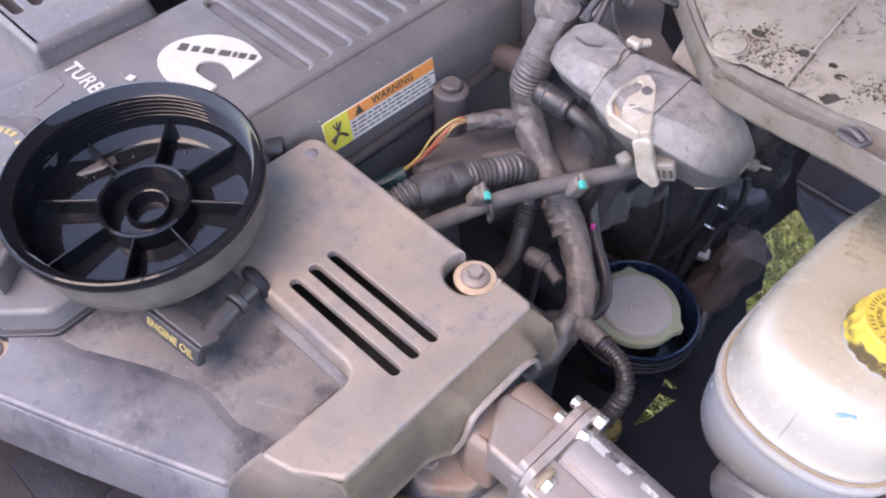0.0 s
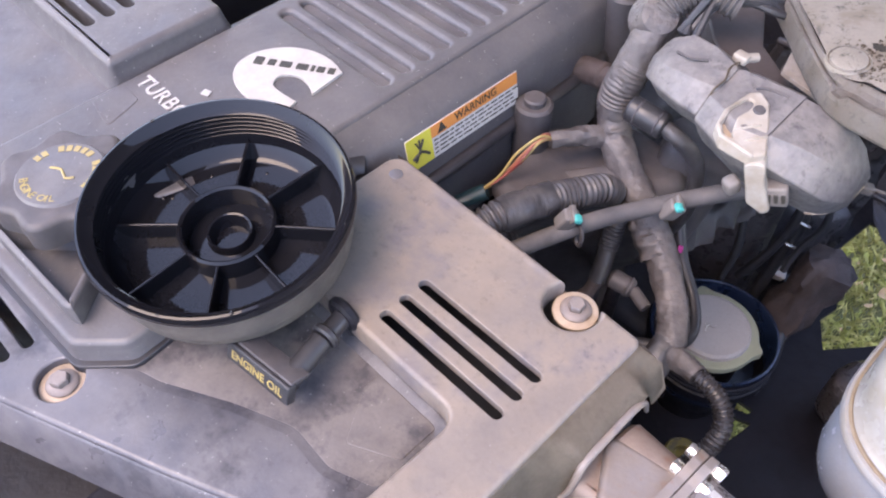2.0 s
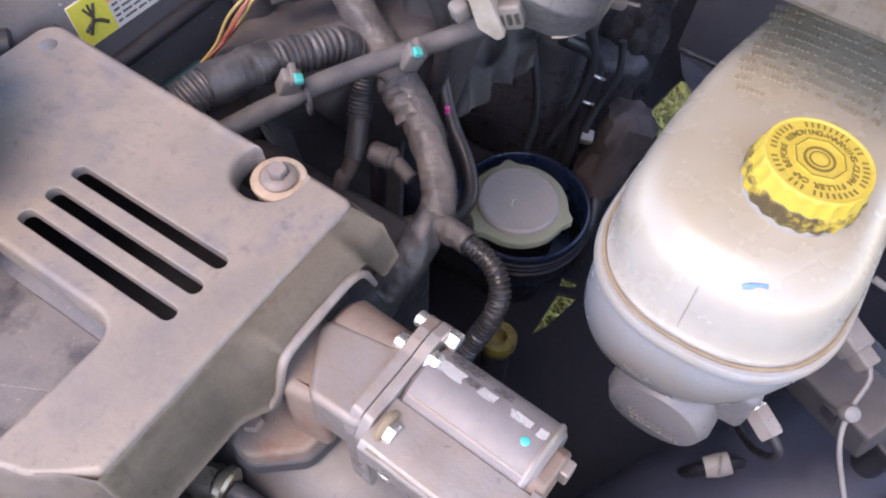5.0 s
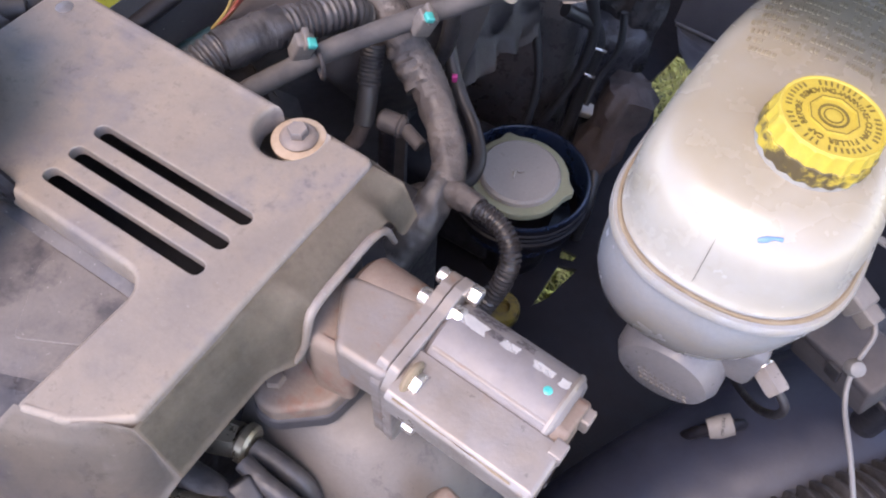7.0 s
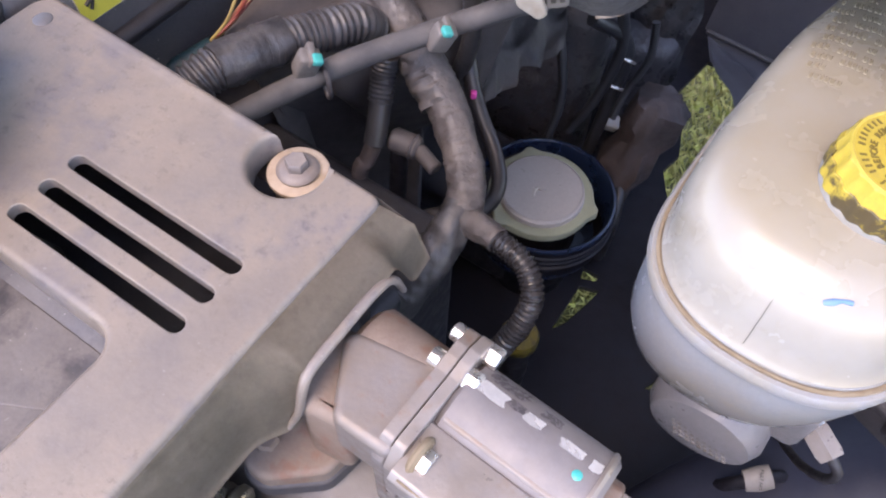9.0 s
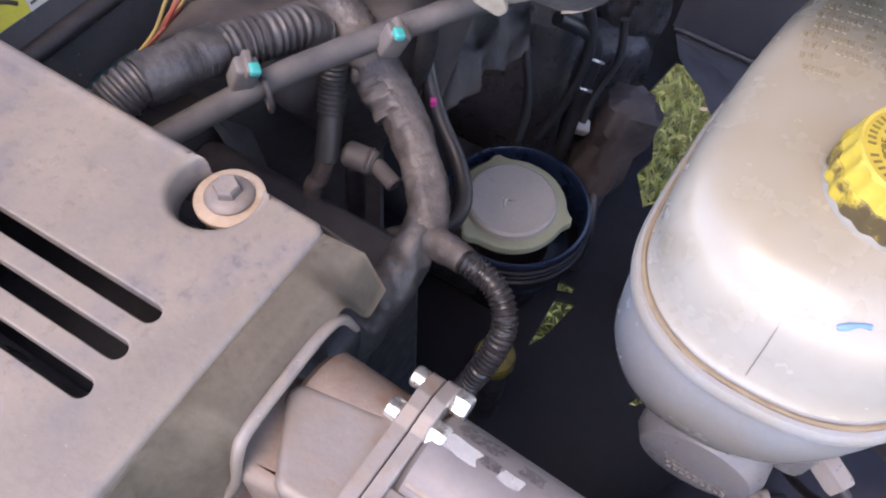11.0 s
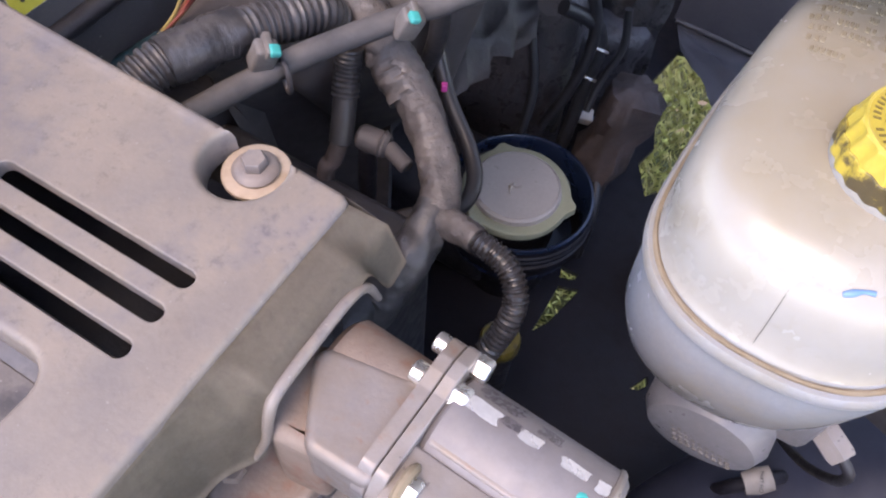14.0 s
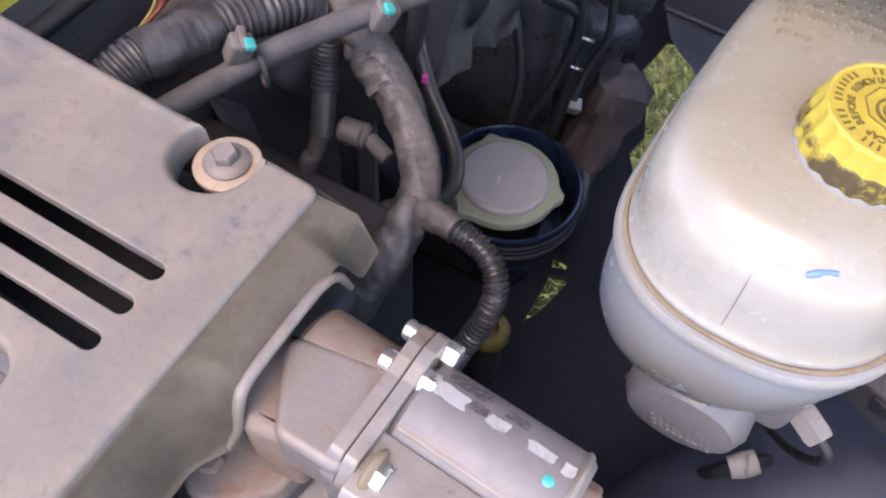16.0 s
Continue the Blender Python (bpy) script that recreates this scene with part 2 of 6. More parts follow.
M_HOOD = surface("hood_underside", (0.010, 0.010, 0.011), 0.8, second=(0.014, 0.014, 0.015), spec=0.1)
M_BLADE = surface("grass_blade", (0.34, 0.37, 0.10), 0.6, second=(0.52, 0.41, 0.20), amount=1.0, big=45, bump=0.0)
M_LEAF = surface("dry_leaf", (0.36, 0.20, 0.09), 0.7, second=(0.46, 0.30, 0.17), amount=1.0, big=40, bump=0.1)
M_BROWN = surface("brown_rubber", (0.072, 0.052, 0.048), 0.7, second=(0.024, 0.02, 0.021), amount=1.0, big=30, bump=0.5, fold=0.8)
M_LINER = surface("rubber_liner", (0.085, 0.080, 0.094), 0.5, second=(0.13, 0.12, 0.13), amount=0.9, big=14, dust=(0.16, 0.145, 0.14), dust_amount=0.4, bump=0.3)
M_GRIMY = surface("grimy_casting", (0.030, 0.028, 0.033), 0.36, second=(0.075, 0.067, 0.069), amount=0.9, big=30, bump=0.4, fold=0.9, rough_var=0.2)
M_CAPINK = surface("worn_brown_print", (0.13, 0.09, 0.018), 0.6, bump=0)
M_FOIL = surface("crumpled_grey_sheet", (0.15, 0.138, 0.138), 0.5, metal=0.1, second=(0.07, 0.064, 0.066), amount=1.0, big=24, bump=0.3, fold=0.6)
M_SHIELD = surface("black_shield", (0.008, 0.008, 0.011), 0.5, second=(0.014, 0.013, 0.018), big=20, bump=0.3, fold=0.4, spec=0.2)
M_BARREL = surface("worn_barrel", (0.175, 0.162, 0.166), 0.55, metal=0.15, spec=0.35, second=(0.14, 0.122, 0.117), amount=0.9, big=55, bump=0.1, rough_var=0.1, dust=(0.32, 0.265, 0.21), dust_amount=0.2)


# ---- mesh helpers ----
BASE = {}


def thing(name, base, label, category, group="", kind=""):
    e = new(name)
    e.empty_display_size = 0.01
    e.location = base
    BASE[e] = Vector(base)
    return tagged(e, label, category, group, kind)


def mesh_object(name, bm, material, smooth=True, sharp=38):
    bmesh.ops.recalc_face_normals(bm, faces=bm.faces)
    me = bpy.data.meshes.new(name)
    bm.to_mesh(me)
    bm.free()
    for f in me.polygons:
        f.use_smooth = smooth
    if smooth:
        me.set_sharp_from_angle(angle=radians(sharp))
    me.materials.append(material)
    return new(name, me)


def part(name, bm, material, parent, label="", smooth=True, sharp=38):
    """Links a bmesh given in world metres as one mesh under a thing or a part."""
    at = BASE[parent]
    bmesh.ops.translate(bm, verts=bm.verts, vec=-at)
    ob = mesh_object(name, bm, material, smooth, sharp)
    ob.parent = parent
    BASE[ob] = at
    return tagged(ob, label)


def solid(name, bm, material, label, category, group="", kind="", smooth=True, sharp=38):
    """A thing that is a single mesh, its origin at its lowest middle."""
    xs, ys, zs = zip(*[v.co for v in bm.verts])
    at = Vector(((min(xs) + max(xs)) / 2, (min(ys) + max(ys)) / 2, min(zs)))
    bmesh.ops.translate(bm, verts=bm.verts, vec=-at)
    ob = mesh_object(name, bm, material, smooth, sharp)
    ob.location = at
    BASE[ob] = at
    return tagged(ob, label, category, group, kind)


def round_poly(corners, seg=6):
    """corners: (x, y, radius); gives an outline with each corner rounded."""
    out, k = [], len(corners)
    for i, (x, y, r) in enumerate(corners):
        p, a, c = Vector((x, y)), Vector(corners[i - 1][:2]), Vector(corners[(i + 1) % k][:2])
        if r <= 0:
            out.append(p)
            continue
        u, w = (a - p).normalized(), (c - p).normalized()
        ang = u.angle(w)
        cut = min(r / math.tan(ang / 2), (a - p).length * 0.49, (c - p).length * 0.49)
        rr = cut * math.tan(ang / 2)
        mid = p + (u + w).normalized() * (rr / math.sin(ang / 2))
        s, e = p + u * cut - mid, p + w * cut - mid
        a0, turn = math.atan2(s.y, s.x), 0
        turn = (math.atan2(e.y, e.x) - a0 + math.pi) % (2 * math.pi) - math.pi
        for j in range(seg + 1):
            t = a0 + turn * j / seg
            out.append(mid + Vector((math.cos(t), math.sin(t))) * rr)
    return [tuple(v) for v in out]


def circle(cx, cy, r, n=28):
    return [(cx + r * math.cos(2 * math.pi * i / n), cy + r * math.sin(2 * math.pi * i / n)) for i in range(n)]


def stadium(x0, x1, y, w, n=8):
    r, out = w / 2, []
    for i in range(n + 1):
        a = -math.pi / 2 + math.pi * i / n
        out.append((x1 - r + r * math.cos(a), y + r * math.sin(a)))
    for i in range(n + 1):
        a = math.pi / 2 + math.pi * i / n
        out.append((x0 + r + r * math.cos(a), y + r * math.sin(a)))
    return out


def inset(loop, d):
    """The loop moved inwards by d (outwards where d is negative), by its corners' normals."""
    k, out = len(loop), []
    area = sum(loop[i - 1][0] * loop[i][1] - loop[i][0] * loop[i - 1][1] for i in range(k))
    sign = 1 if area > 0 else -1
    for i in range(k):
        p, a, c = Vector(loop[i]), Vector(loop[i - 1]), Vector(loop[(i + 1) % k])
        e1, e2 = (p - a).normalized(), (c - p).normalized()
        n1, n2 = Vector((-e1.y, e1.x)) * sign, Vector((-e2.y, e2.x)) * sign
        n = n1 + n2
        if n.length < 1e-6:
            n = n1
        n.normalize()
        out.append(tuple(p + n * (d / max(0.4, n.dot(n1)))))
    return out


def bridge(bm, a, b):
    k = len(a)
    for i in range(k):
        bm.faces.new((a[i - 1], a[i], b[i], b[i - 1]))


def fillet(r, z, n=5):
    """Offsets and heights of a rounded top edge of radius r at the height z."""
    return [(r * (1 - math.cos(math.pi / 2 * i / n)), z - r + r * math.sin(math.pi / 2 * i / n)) for i in range(n + 1)]


def plate(outline, top, bottom, r=0.003, holes=(), hole_r=0.0015, wall=(), under=True, frame_m=None, start=0.0, hole_bottom=None):
    """A flat plate with a rounded upper edge, drafted walls and holes right through it (a negative hole radius: a soft slope of that half width). wall: (offset, z) rows below the rounding, from the bottom up."""
    from mathutils.geometry import tessellate_polygon
    bm = bmesh.new()
    rims = []
    rows = list(wall or [(0.0, bottom)]) + [(start + d, z) for d, z in fillet(r, top)] + [(start + r + 0.0006, top)]
    for k, loop in enumerate((outline, *holes)):
        hr = hole_r[k - 1] if isinstance(hole_r, (list, tuple)) and k else hole_r
        if k == 0:
            rr = rows
        elif hr < 0:
            rr = [(-hr * math.cos(math.pi * i / 10), top + hr * 0.55 * (0.5 + 0.5 * math.cos(math.pi * i / 10))) for i in range(11)]
        else:
            rr = [(-d, z) for d, z in [(0.0, bottom if hole_bottom is None else hole_bottom)] + fillet(hr, top) + [(hr + 0.0004, top)]]
        last = first = None
        for d, z in rr:
            ring = [bm.verts.new((x, y, z)) for x, y in inset(loop, d)]
            if last:
                bridge(bm, last, ring)
            first, last = first or ring, ring
        rims.append((first, last))
    for idx in ((1, 0) if under else (1,)):
        loops = [rim[idx] for rim in rims]
        flat = [v for lp in loops for v in lp]
        for tri in tessellate_polygon([[v.co for v in lp] for lp in loops]):
            try:
                bm.faces.new([flat[i] for i in tri])
            except ValueError:
                pass
    if frame_m:
        bmesh.ops.transform(bm, matrix=frame_m, verts=bm.verts)
    return bm


def lathe(profile, n=48, m=None, close=False):
    """profile: (r, z) rows turned about z."""
    bm = bmesh.new()
    last = None
    for r, z in profile:
        ring = [bm.verts.new((r * math.cos(2 * math.pi * i / n), r * math.sin(2 * math.pi * i / n), z)) for i in range(n)] if r > 1e-5 else [bm.verts.new((0, 0, z))]
        if last:
            if len(ring) == n and len(last) == n:
                bridge(bm, last, ring)
            elif len(last) == n:
                for i in range(n):
                    bm.faces.new((last[i - 1], last[i], ring[0]))
            elif len(ring) == n:
                for i in range(n):
                    bm.faces.new((last[0], ring[i], ring[i - 1]))
        last = ring
    if m:
        bmesh.ops.transform(bm, matrix=m, verts=bm.verts)
    return bm


def axis_pose(a, b, up=(0, 0, 1)):
    """A pose at a whose z looks to b."""
    z = (Vector(b) - Vector(a)).normalized()
    x = Vector(up).cross(z)
    if x.length < 1e-4:
        x = Vector((1, 0, 0)).cross(z)
    x.normalize()
    y = z.cross(x)
    return Matrix(((x.x, y.x, z.x, a[0]), (x.y, y.y, z.y, a[1]), (x.z, y.z, z.z, a[2]), (0, 0, 0, 1)))


def rod(a, b, r, n=20, ends=0.15):
    h = (Vector(b) - Vector(a)).length
    e = r * ends
    return lathe([(0, 0), (r - e, 0), (r, e), (r, h - e), (r - e, h), (0, h)], n, axis_pose(a, b))


def hexa(a, b, r, turn=0.0):
    h = (Vector(b) - Vector(a)).length
    return lathe([(0, 0), (r * 0.95, 0), (r, h * 0.08), (r, h * 0.85), (r * 0.88, h), (0, h)], 6, axis_pose(a, b) @ pose(0, 0, 0, 0, 0, turn))


def smooth_line(points, step):
    pts = [Vector(p) for p in points]
    pts = [pts[0] * 2 - pts[1]] + pts + [pts[-1] * 2 - pts[-2]]
    out = []
    for i in range(1, len(pts) - 2):
        p0, p1, p2, p3 = pts[i - 1:i + 3]
        k = max(2, int((p2 - p1).length / step))
        for j in range(k):
            t = j / k
            out.append(0.5 * (2 * p1 + (p2 - p0) * t + (2 * p0 - 5 * p1 + 4 * p2 - p3) * t * t + (3 * p1 - p0 - 3 * p2 + p3) * t ** 3))
    out.append(pts[-2])
    return out


def hose(points, radius, n=18, step=0.004, ribs=0.0, pitch=0.004, wrap=0.0, seed=0, squash=1.0):
    """A tube along points. ribs: depth of its corrugation; wrap: unevenness of wound tape; radius: a number or a row of (share of the length, radius)."""
    step = min(step, pitch / 5) if ribs else step
    line = smooth_line(points, step)
    total = sum((b - a).length for a, b in zip(line, line[1:]))
    bm, last, s = bmesh.new(), None, 0.0
    tangent = (line[1] - line[0]).normalized()
    side = tangent.orthogonal().normalized()
    for i, p in enumerate(line):
        if i:
            s += (p - line[i - 1]).length
        t = (line[min(i + 1, len(line) - 1)] - line[max(i - 1, 0)]).normalized()
        side = (side - t * side.dot(t)).normalized()
        up = t.cross(side)
        share = s / total
        if isinstance(radius, (int, float)):
            r = radius
        else:
            r = np.interp(share, [x for x, _ in radius], [y for _, y in radius])
        if ribs:
            w = math.sin(2 * math.pi * s / pitch)
            r += ribs * max(-0.8, min(0.8, 1.6 * w))
        ring = []
        for j in range(n):
            a = 2 * math.pi * j / n
            rr = r
            if wrap:
                spiral = (s / 0.014 + a / (2 * math.pi)) % 1.0
                rr += wrap * (0.4 * spiral + 1.5 * noise.noise((p.x * 85 + seed, p.y * 85 + 1.6 * math.cos(a), p.z * 85 + 1.6 * math.sin(a))) + 0.7 * noise.noise((s * 420, 2 * math.cos(a) + s * 90, 2 * math.sin(a))))
            ring.append(bm.verts.new(p + side * (math.cos(a) * rr) + up * (math.sin(a) * rr * squash)))
        if last:
            bridge(bm, last, ring)
        else:
            bm.faces.new(ring)
        last = ring
    bm.faces.new(last)
    return bm


def loft(loops, cap=True):
    bm = bmesh.new()
    rings = [[bm.verts.new(p) for p in lp] for lp in loops]
    for a, b in zip(rings, rings[1:]):
        bridge(bm, a, b)
    if cap:
        bm.faces.new(rings[0])
        bm.faces.new(rings[-1])
    return bm


def block(size, at=(0, 0, 0), r=0.003, m=None, seg=3):
    """A box with all its edges rounded, its middle at the given place."""
    bm = bmesh.new()
    bmesh.ops.create_cube(bm, size=1.0)
    bmesh.ops.scale(bm, verts=bm.verts, vec=size)
    if r:
        bmesh.ops.bevel(bm, geom=bm.edges[:], offset=r, segments=seg, affect="EDGES", profile=0.5)
    bmesh.ops.translate(bm, verts=bm.verts, vec=at)
    if m:
        bmesh.ops.transform(bm, matrix=m, verts=bm.verts)
    return bm


def merged(*bms):
    out = bmesh.new()
    for b in bms:
        me = bpy.data.meshes.new("temporary")
        b.to_mesh(me)
        b.free()
        out.from_mesh(me)
        bpy.data.meshes.remove(me)
    return out


def roughen(bm, amount, scale, seed=0.0):
    """Pushes the points about a little, so that nothing is ruler-straight."""
    for v in bm.verts:
        v.co += Vector(noise.noise_vector(v.co * scale + Vector((seed, seed * 2, 0)))) * amount
    return bm


def lettering(text, size, m, depth=0.0003, spread=1.0):
    """Raised letters with the built-in font, centred on the pose m, as a bmesh."""
    c = bpy.data.curves.new("lettering", "FONT")
    c.body, c.size, c.extrude, c.align_x, c.align_y, c.space_character = text, size, depth, "CENTER", "CENTER", spread
    c.offset = size * 0.012
    ob = bpy.data.objects.new("lettering", c)
    scene.collection.objects.link(ob)
    me = bpy.data.meshes.new_from_object(ob.evaluated_get(bpy.context.evaluated_depsgraph_get()))
    bpy.data.objects.remove(ob)
    bm = bmesh.new()
    bm.from_mesh(me)
    bpy.data.meshes.remove(me)
    bmesh.ops.transform(bm, matrix=m, verts=bm.verts)
    return bm


def face_pose(at, right, up):
    """A pose at a place whose x and y lie along a face."""
    x = Vector(right).normalized()
    z = x.cross(Vector(up)).normalized()
    y = z.cross(x)
    return Matrix(((x.x, y.x, z.x, at[0]), (x.y, y.y, z.y, at[1]), (x.z, y.z, z.z, at[2]), (0, 0, 0, 1)))


# ---- ground and the bay around the engine ----
GROUND = -1.05
bm = bmesh.new()
bmesh.ops.create_grid(bm, x_segments=60, y_segments=60, size=60.0)
for v in bm.verts:
    v.co = Vector((v.co.x * (abs(v.co.x) / 60) ** 1.2, v.co.y * (abs(v.co.y) / 60) ** 1.2, 0))
    v.co.z = GROUND + 0.012 * noise.noise(v.co * 3)
ground = mesh_object("ground", bm, M_GRASS)
tagged(ground, "patchy green and straw-coloured lawn under the truck", "ground", kind="structure")

rng = random.Random(4)
bm = bmesh.new()
for i in range(15000):
    x, y = rng.uniform(-0.35, 0.35), rng.uniform(0.45, 1.65)
    h, a, lean, w = rng.uniform(0.015, 0.045), rng.uniform(0, 6.3), rng.uniform(0.3, 1.2), rng.uniform(0.0007, 0.0015)
    dx, dy = math.cos(a), math.sin(a)
    vs = [bm.verts.new((x - dy * w, y + dx * w, GROUND - 0.004)), bm.verts.new((x + dy * w, y - dx * w, GROUND - 0.004)),
          bm.verts.new((x + dx * lean * h * 0.5 + dy * w * 0.7, y + dy * lean * h * 0.5, GROUND + h * 0.7)), bm.verts.new((x + dx * lean * h, y + dy * lean * h, GROUND + h))]
    bm.faces.new((vs[0], vs[1], vs[2]))
    bm.faces.new((vs[0], vs[2], vs[3]))
tagged(mesh_object("grass", bm, M_BLADE, smooth=False), "tufts of green and yellowing lawn grass", "grass", kind="stuff")
for i in range(70):
    x, y, a, s = rng.uniform(-0.35, 0.15), rng.uniform(0.75, 1.5), rng.uniform(0, 360), rng.uniform(0.007, 0.015)
    bm = bmesh.new()
    vs = [bm.verts.new((s * u, s * v, s * 0.35 * (u * u + v * v))) for u, v in ((-1, 0), (-0.4, 0.45), (0.4, 0.4), (1, 0), (0.4, -0.45), (-0.4, -0.4))]
    mid = bm.verts.new((0, 0, 0))
    for k in range(6):
        bm.faces.new((vs[k - 1], vs[k], mid))
    leaf = mesh_object("fallen_leaf", bm, M_LEAF)
    leaf.matrix_world = pose(x, y, GROUND + 0.028, rng.uniform(-20, 20), rng.uniform(-20, 20), a)
    tagged(leaf, "curled dry brown leaf lying in the grass", "leaf", group="fallen leaves")

# the underside: a dark shield with torn gaps through which the lawn shows
gaps = [
    [(0.0225, 0.2270), (0.0225, 0.246), (0.0215, 0.287), (0.041, 0.2935), (0.039, 0.280), (0.031, 0.243)],
    [(0.0185, 0.2965), (0.0145, 0.309), (0.033, 0.3095), (0.032, 0.3015)],
    [(0.128, 0.224), (0.137, 0.2435), (0.141, 0.236), (0.135, 0.226)],
    [(-0.004, 0.672), (-0.014, 0.59), (0.014, 0.556), (0.032, 0.508), (0.026, 0.478), (0.050, 0.440), (0.10, 0.50), (0.12, 0.62), (0.060, 0.690)],
]
bm = plate(round_poly([(0.55, -0.6, 0.02), (0.55, 0.95, 0.02), (-0.75, 0.95, 0.02), (-0.75, -0.6, 0.02)]), -0.45, -0.456, 0.002, [list(reversed(g)) for g in gaps], 0.001)
tagged(mesh_object("splash_shield", bm, M_SHIELD), "black plastic splash shield with torn gaps below the engine", "shield", kind="structure")
bm = block((0.03, 1.56, 0.34), (0.56, 0.16, -0.29), 0.01)
tagged(mesh_object("inner_fender", bm, M_DARK), "black inner fender panel closing the engine bay", "wall", kind="structure")
bm = block((1.35, 0.04, 0.62), (-0.11, 0.94, -0.15), 0.01)
tagged(mesh_object("firewall", bm, M_DARK), "dark firewall behind the engine", "wall", kind="structure")
bm = block((0.03, 1.56, 0.50), (-0.78, 0.16, -0.21), 0.01)
tagged(mesh_object("inner_fender_far", bm, M_DARK), "black inner fender panel on the other side", "wall", kind="structure")
# unseen wall, raised and moved close to shade the engine front
bm = block((1.35, 0.04, 0.48), (-0.11, -0.46, -0.22), 0.01)
tagged(mesh_object("radiator_support", bm, M_DARK), "dark radiator support behind the camera", "wall", kind="structure")

# the raised hood shades the bay from above
bm = block((1.9, 1.37, 0.03), (0, -0.685, 0), 0.012, pose(-0.45, 0.80, 0.17, -53, 0, -22))
tagged(mesh_object("hood", bm, M_HOOD), "raised dark hood over the engine bay", "hood", kind="structure")

# ---- engine ----
engine = thing("engine_block", (-0.2, 0.0, -0.45), "dark grimy engine block under the plastic covers", "engine")
for size, at in (((0.44, 0.205, 0.37), (-0.24, -0.0875, -0.265)), ((0.56, 0.16, 0.19), (-0.27, -0.27, -0.355)), ((0.37, 0.46, 0.32), (-0.36, 0.22, -0.29)), ((0.16, 0.10, 0.30), (-0.10, 0.05, -0.30))):
    part("block_casting", block(size, at, 0.011), M_DARK, engine)
part("manifold", block((0.08, 0.08, 0.08), (-0.05, -0.04, -0.15), 0.012), M_DARK, engine)

# ---- grey cover with vent slots ----
cover = thing("engine_cover", (-0.12, -0.1, -0.08), "dusty grey plastic engine cover with three vent slots", "engine cover")
BOLT = (-0.0450, -0.0008)


def back_edge(x):
    """The cover's rear edge runs a little askew."""
    return 0.0030 - 0.0225 * (x + 0.003)


notch = [(-0.0450 + 0.0165 * math.cos(radians(a)), -0.0055 + 0.0165 * math.sin(radians(a)), 0) for a in range(35, -216, -10)]
outline = round_poly([(-0.003, 0.003, 0.005)] + notch + [(-0.203, 0.0075, 0.011), (-0.204, -0.0995, 0.01), (-0.0425, -0.0995, 0.011), (-0.0435, -0.166, 0.003), (-0.024, -0.160, 0.012), (-0.0125, -0.152, 0.006), (-0.003, -0.144, 0.003)])
slots = [stadium(-0.1165, -0.0262, y, 0.0072) for y in (-0.0545, -0.0693, -0.0841)]
bm = plate(outline, 0.0, -0.026, 0.0028, [list(reversed(s)) for s in slots], 0.0006, wall=[(-0.0006, -0.014), (-0.0003, -0.004)], under=False, hole_bottom=-0.0055)
part("top_panel", bm, M_COVER, cover)
# the skirt beneath the panel: front wall with an arch round the throttle body
def wall_band(rows):
    bm = bmesh.new()
    last = None
    for top, mid, low in rows:
        v = []
        for a, b in ((top, mid), (mid, low)):
            for k in range(5 if a is top else 6):
                f = k / 5
                v.append(bm.verts.new(Vector(a).lerp(Vector(b), f)))
        if last:
            for i in range(len(v) - 1):
                bm.faces.new((last[i], last[i + 1], v[i + 1], v[i]))
        last = v
    bmesh.ops.solidify(bm, geom=bm.faces[:], thickness=0.0012)
    return bm


def bump_box(y, lo, hi, soft):
    """One between lo and hi, falling smoothly to nought over soft outside them."""
    d = max(lo - y, y - hi, 0.0) / soft
    return 0.0 if d >= 1 else 0.5 + 0.5 * math.cos(math.pi * d)


rows = []
for i in range(99):
    y = -0.1468 + (0.1468 + 0.001) * i / 98
    arch, swell = bump_box(y, -0.068, -0.018, 0.0125), bump_box(y, -0.074, 0.05, 0.024)
    flare = max(0.0, (y + 0.022) / 0.023) ** 1.3
    rows.append(((-0.0031, y, -0.0027), (0.0015 + 0.0085 * swell + 0.0045 * flare * (1 - swell), y + 0.005 * flare, -0.018 + 0.0125 * arch + 0.0075 * flare * (1 - arch)), (0.0075 + 0.0092 * swell + 0.0060 * flare * (1 - swell), y + 0.0075 * flare, -0.044 + 0.034 * arch + 0.010 * flare * (1 - arch))))
front_rows = rows
part("arch_lip", hose([(0.0130, -0.0815, -0.043), (0.0168, -0.0775, -0.030), (0.0170, -0.0735, -0.017), (0.0166, -0.067, -0.0105), (0.0164, -0.045, -0.0095), (0.0164, -0.026, -0.0105), (0.0170, -0.0175, -0.016), (0.0176, -0.0120, -0.0310)], [(0, 0.0014), (0.3, 0.0022), (0.75, 0.0022), (1, 0.0014)], 14, 0.002), M_COVER, cover)
rows = []
for i in range(22):
    x = min(-0.0035, -0.203 + 0.2 * i / 20)
    out = 0.0 if i < 20 else (0.0050 if i == 20 else 0.0125)
    low = 0.0 if i < 20 else (0.009 if i == 20 else 0.0195)
    top_z = -0.0145 if -0.060 < x < -0.030 else -0.002
    e = back_edge(x)
    rows.append(((x, e - 0.0002, top_z), (x + out, e + 0.0026, -0.018 if i < 20 else (-0.0145 if i == 20 else -0.0105)), (x + low, e + 0.0055, -0.036 if i > 19 else -0.058)))
part("side_wall", wall_band(rows), M_COVER, cover)


def even(points, count):
    """count points at even steps of the index along a smooth line."""
    dense = smooth_line(points, 0.0015)
    return [dense[round(k * (len(dense) - 1) / (count - 1))] for k in range(count)]


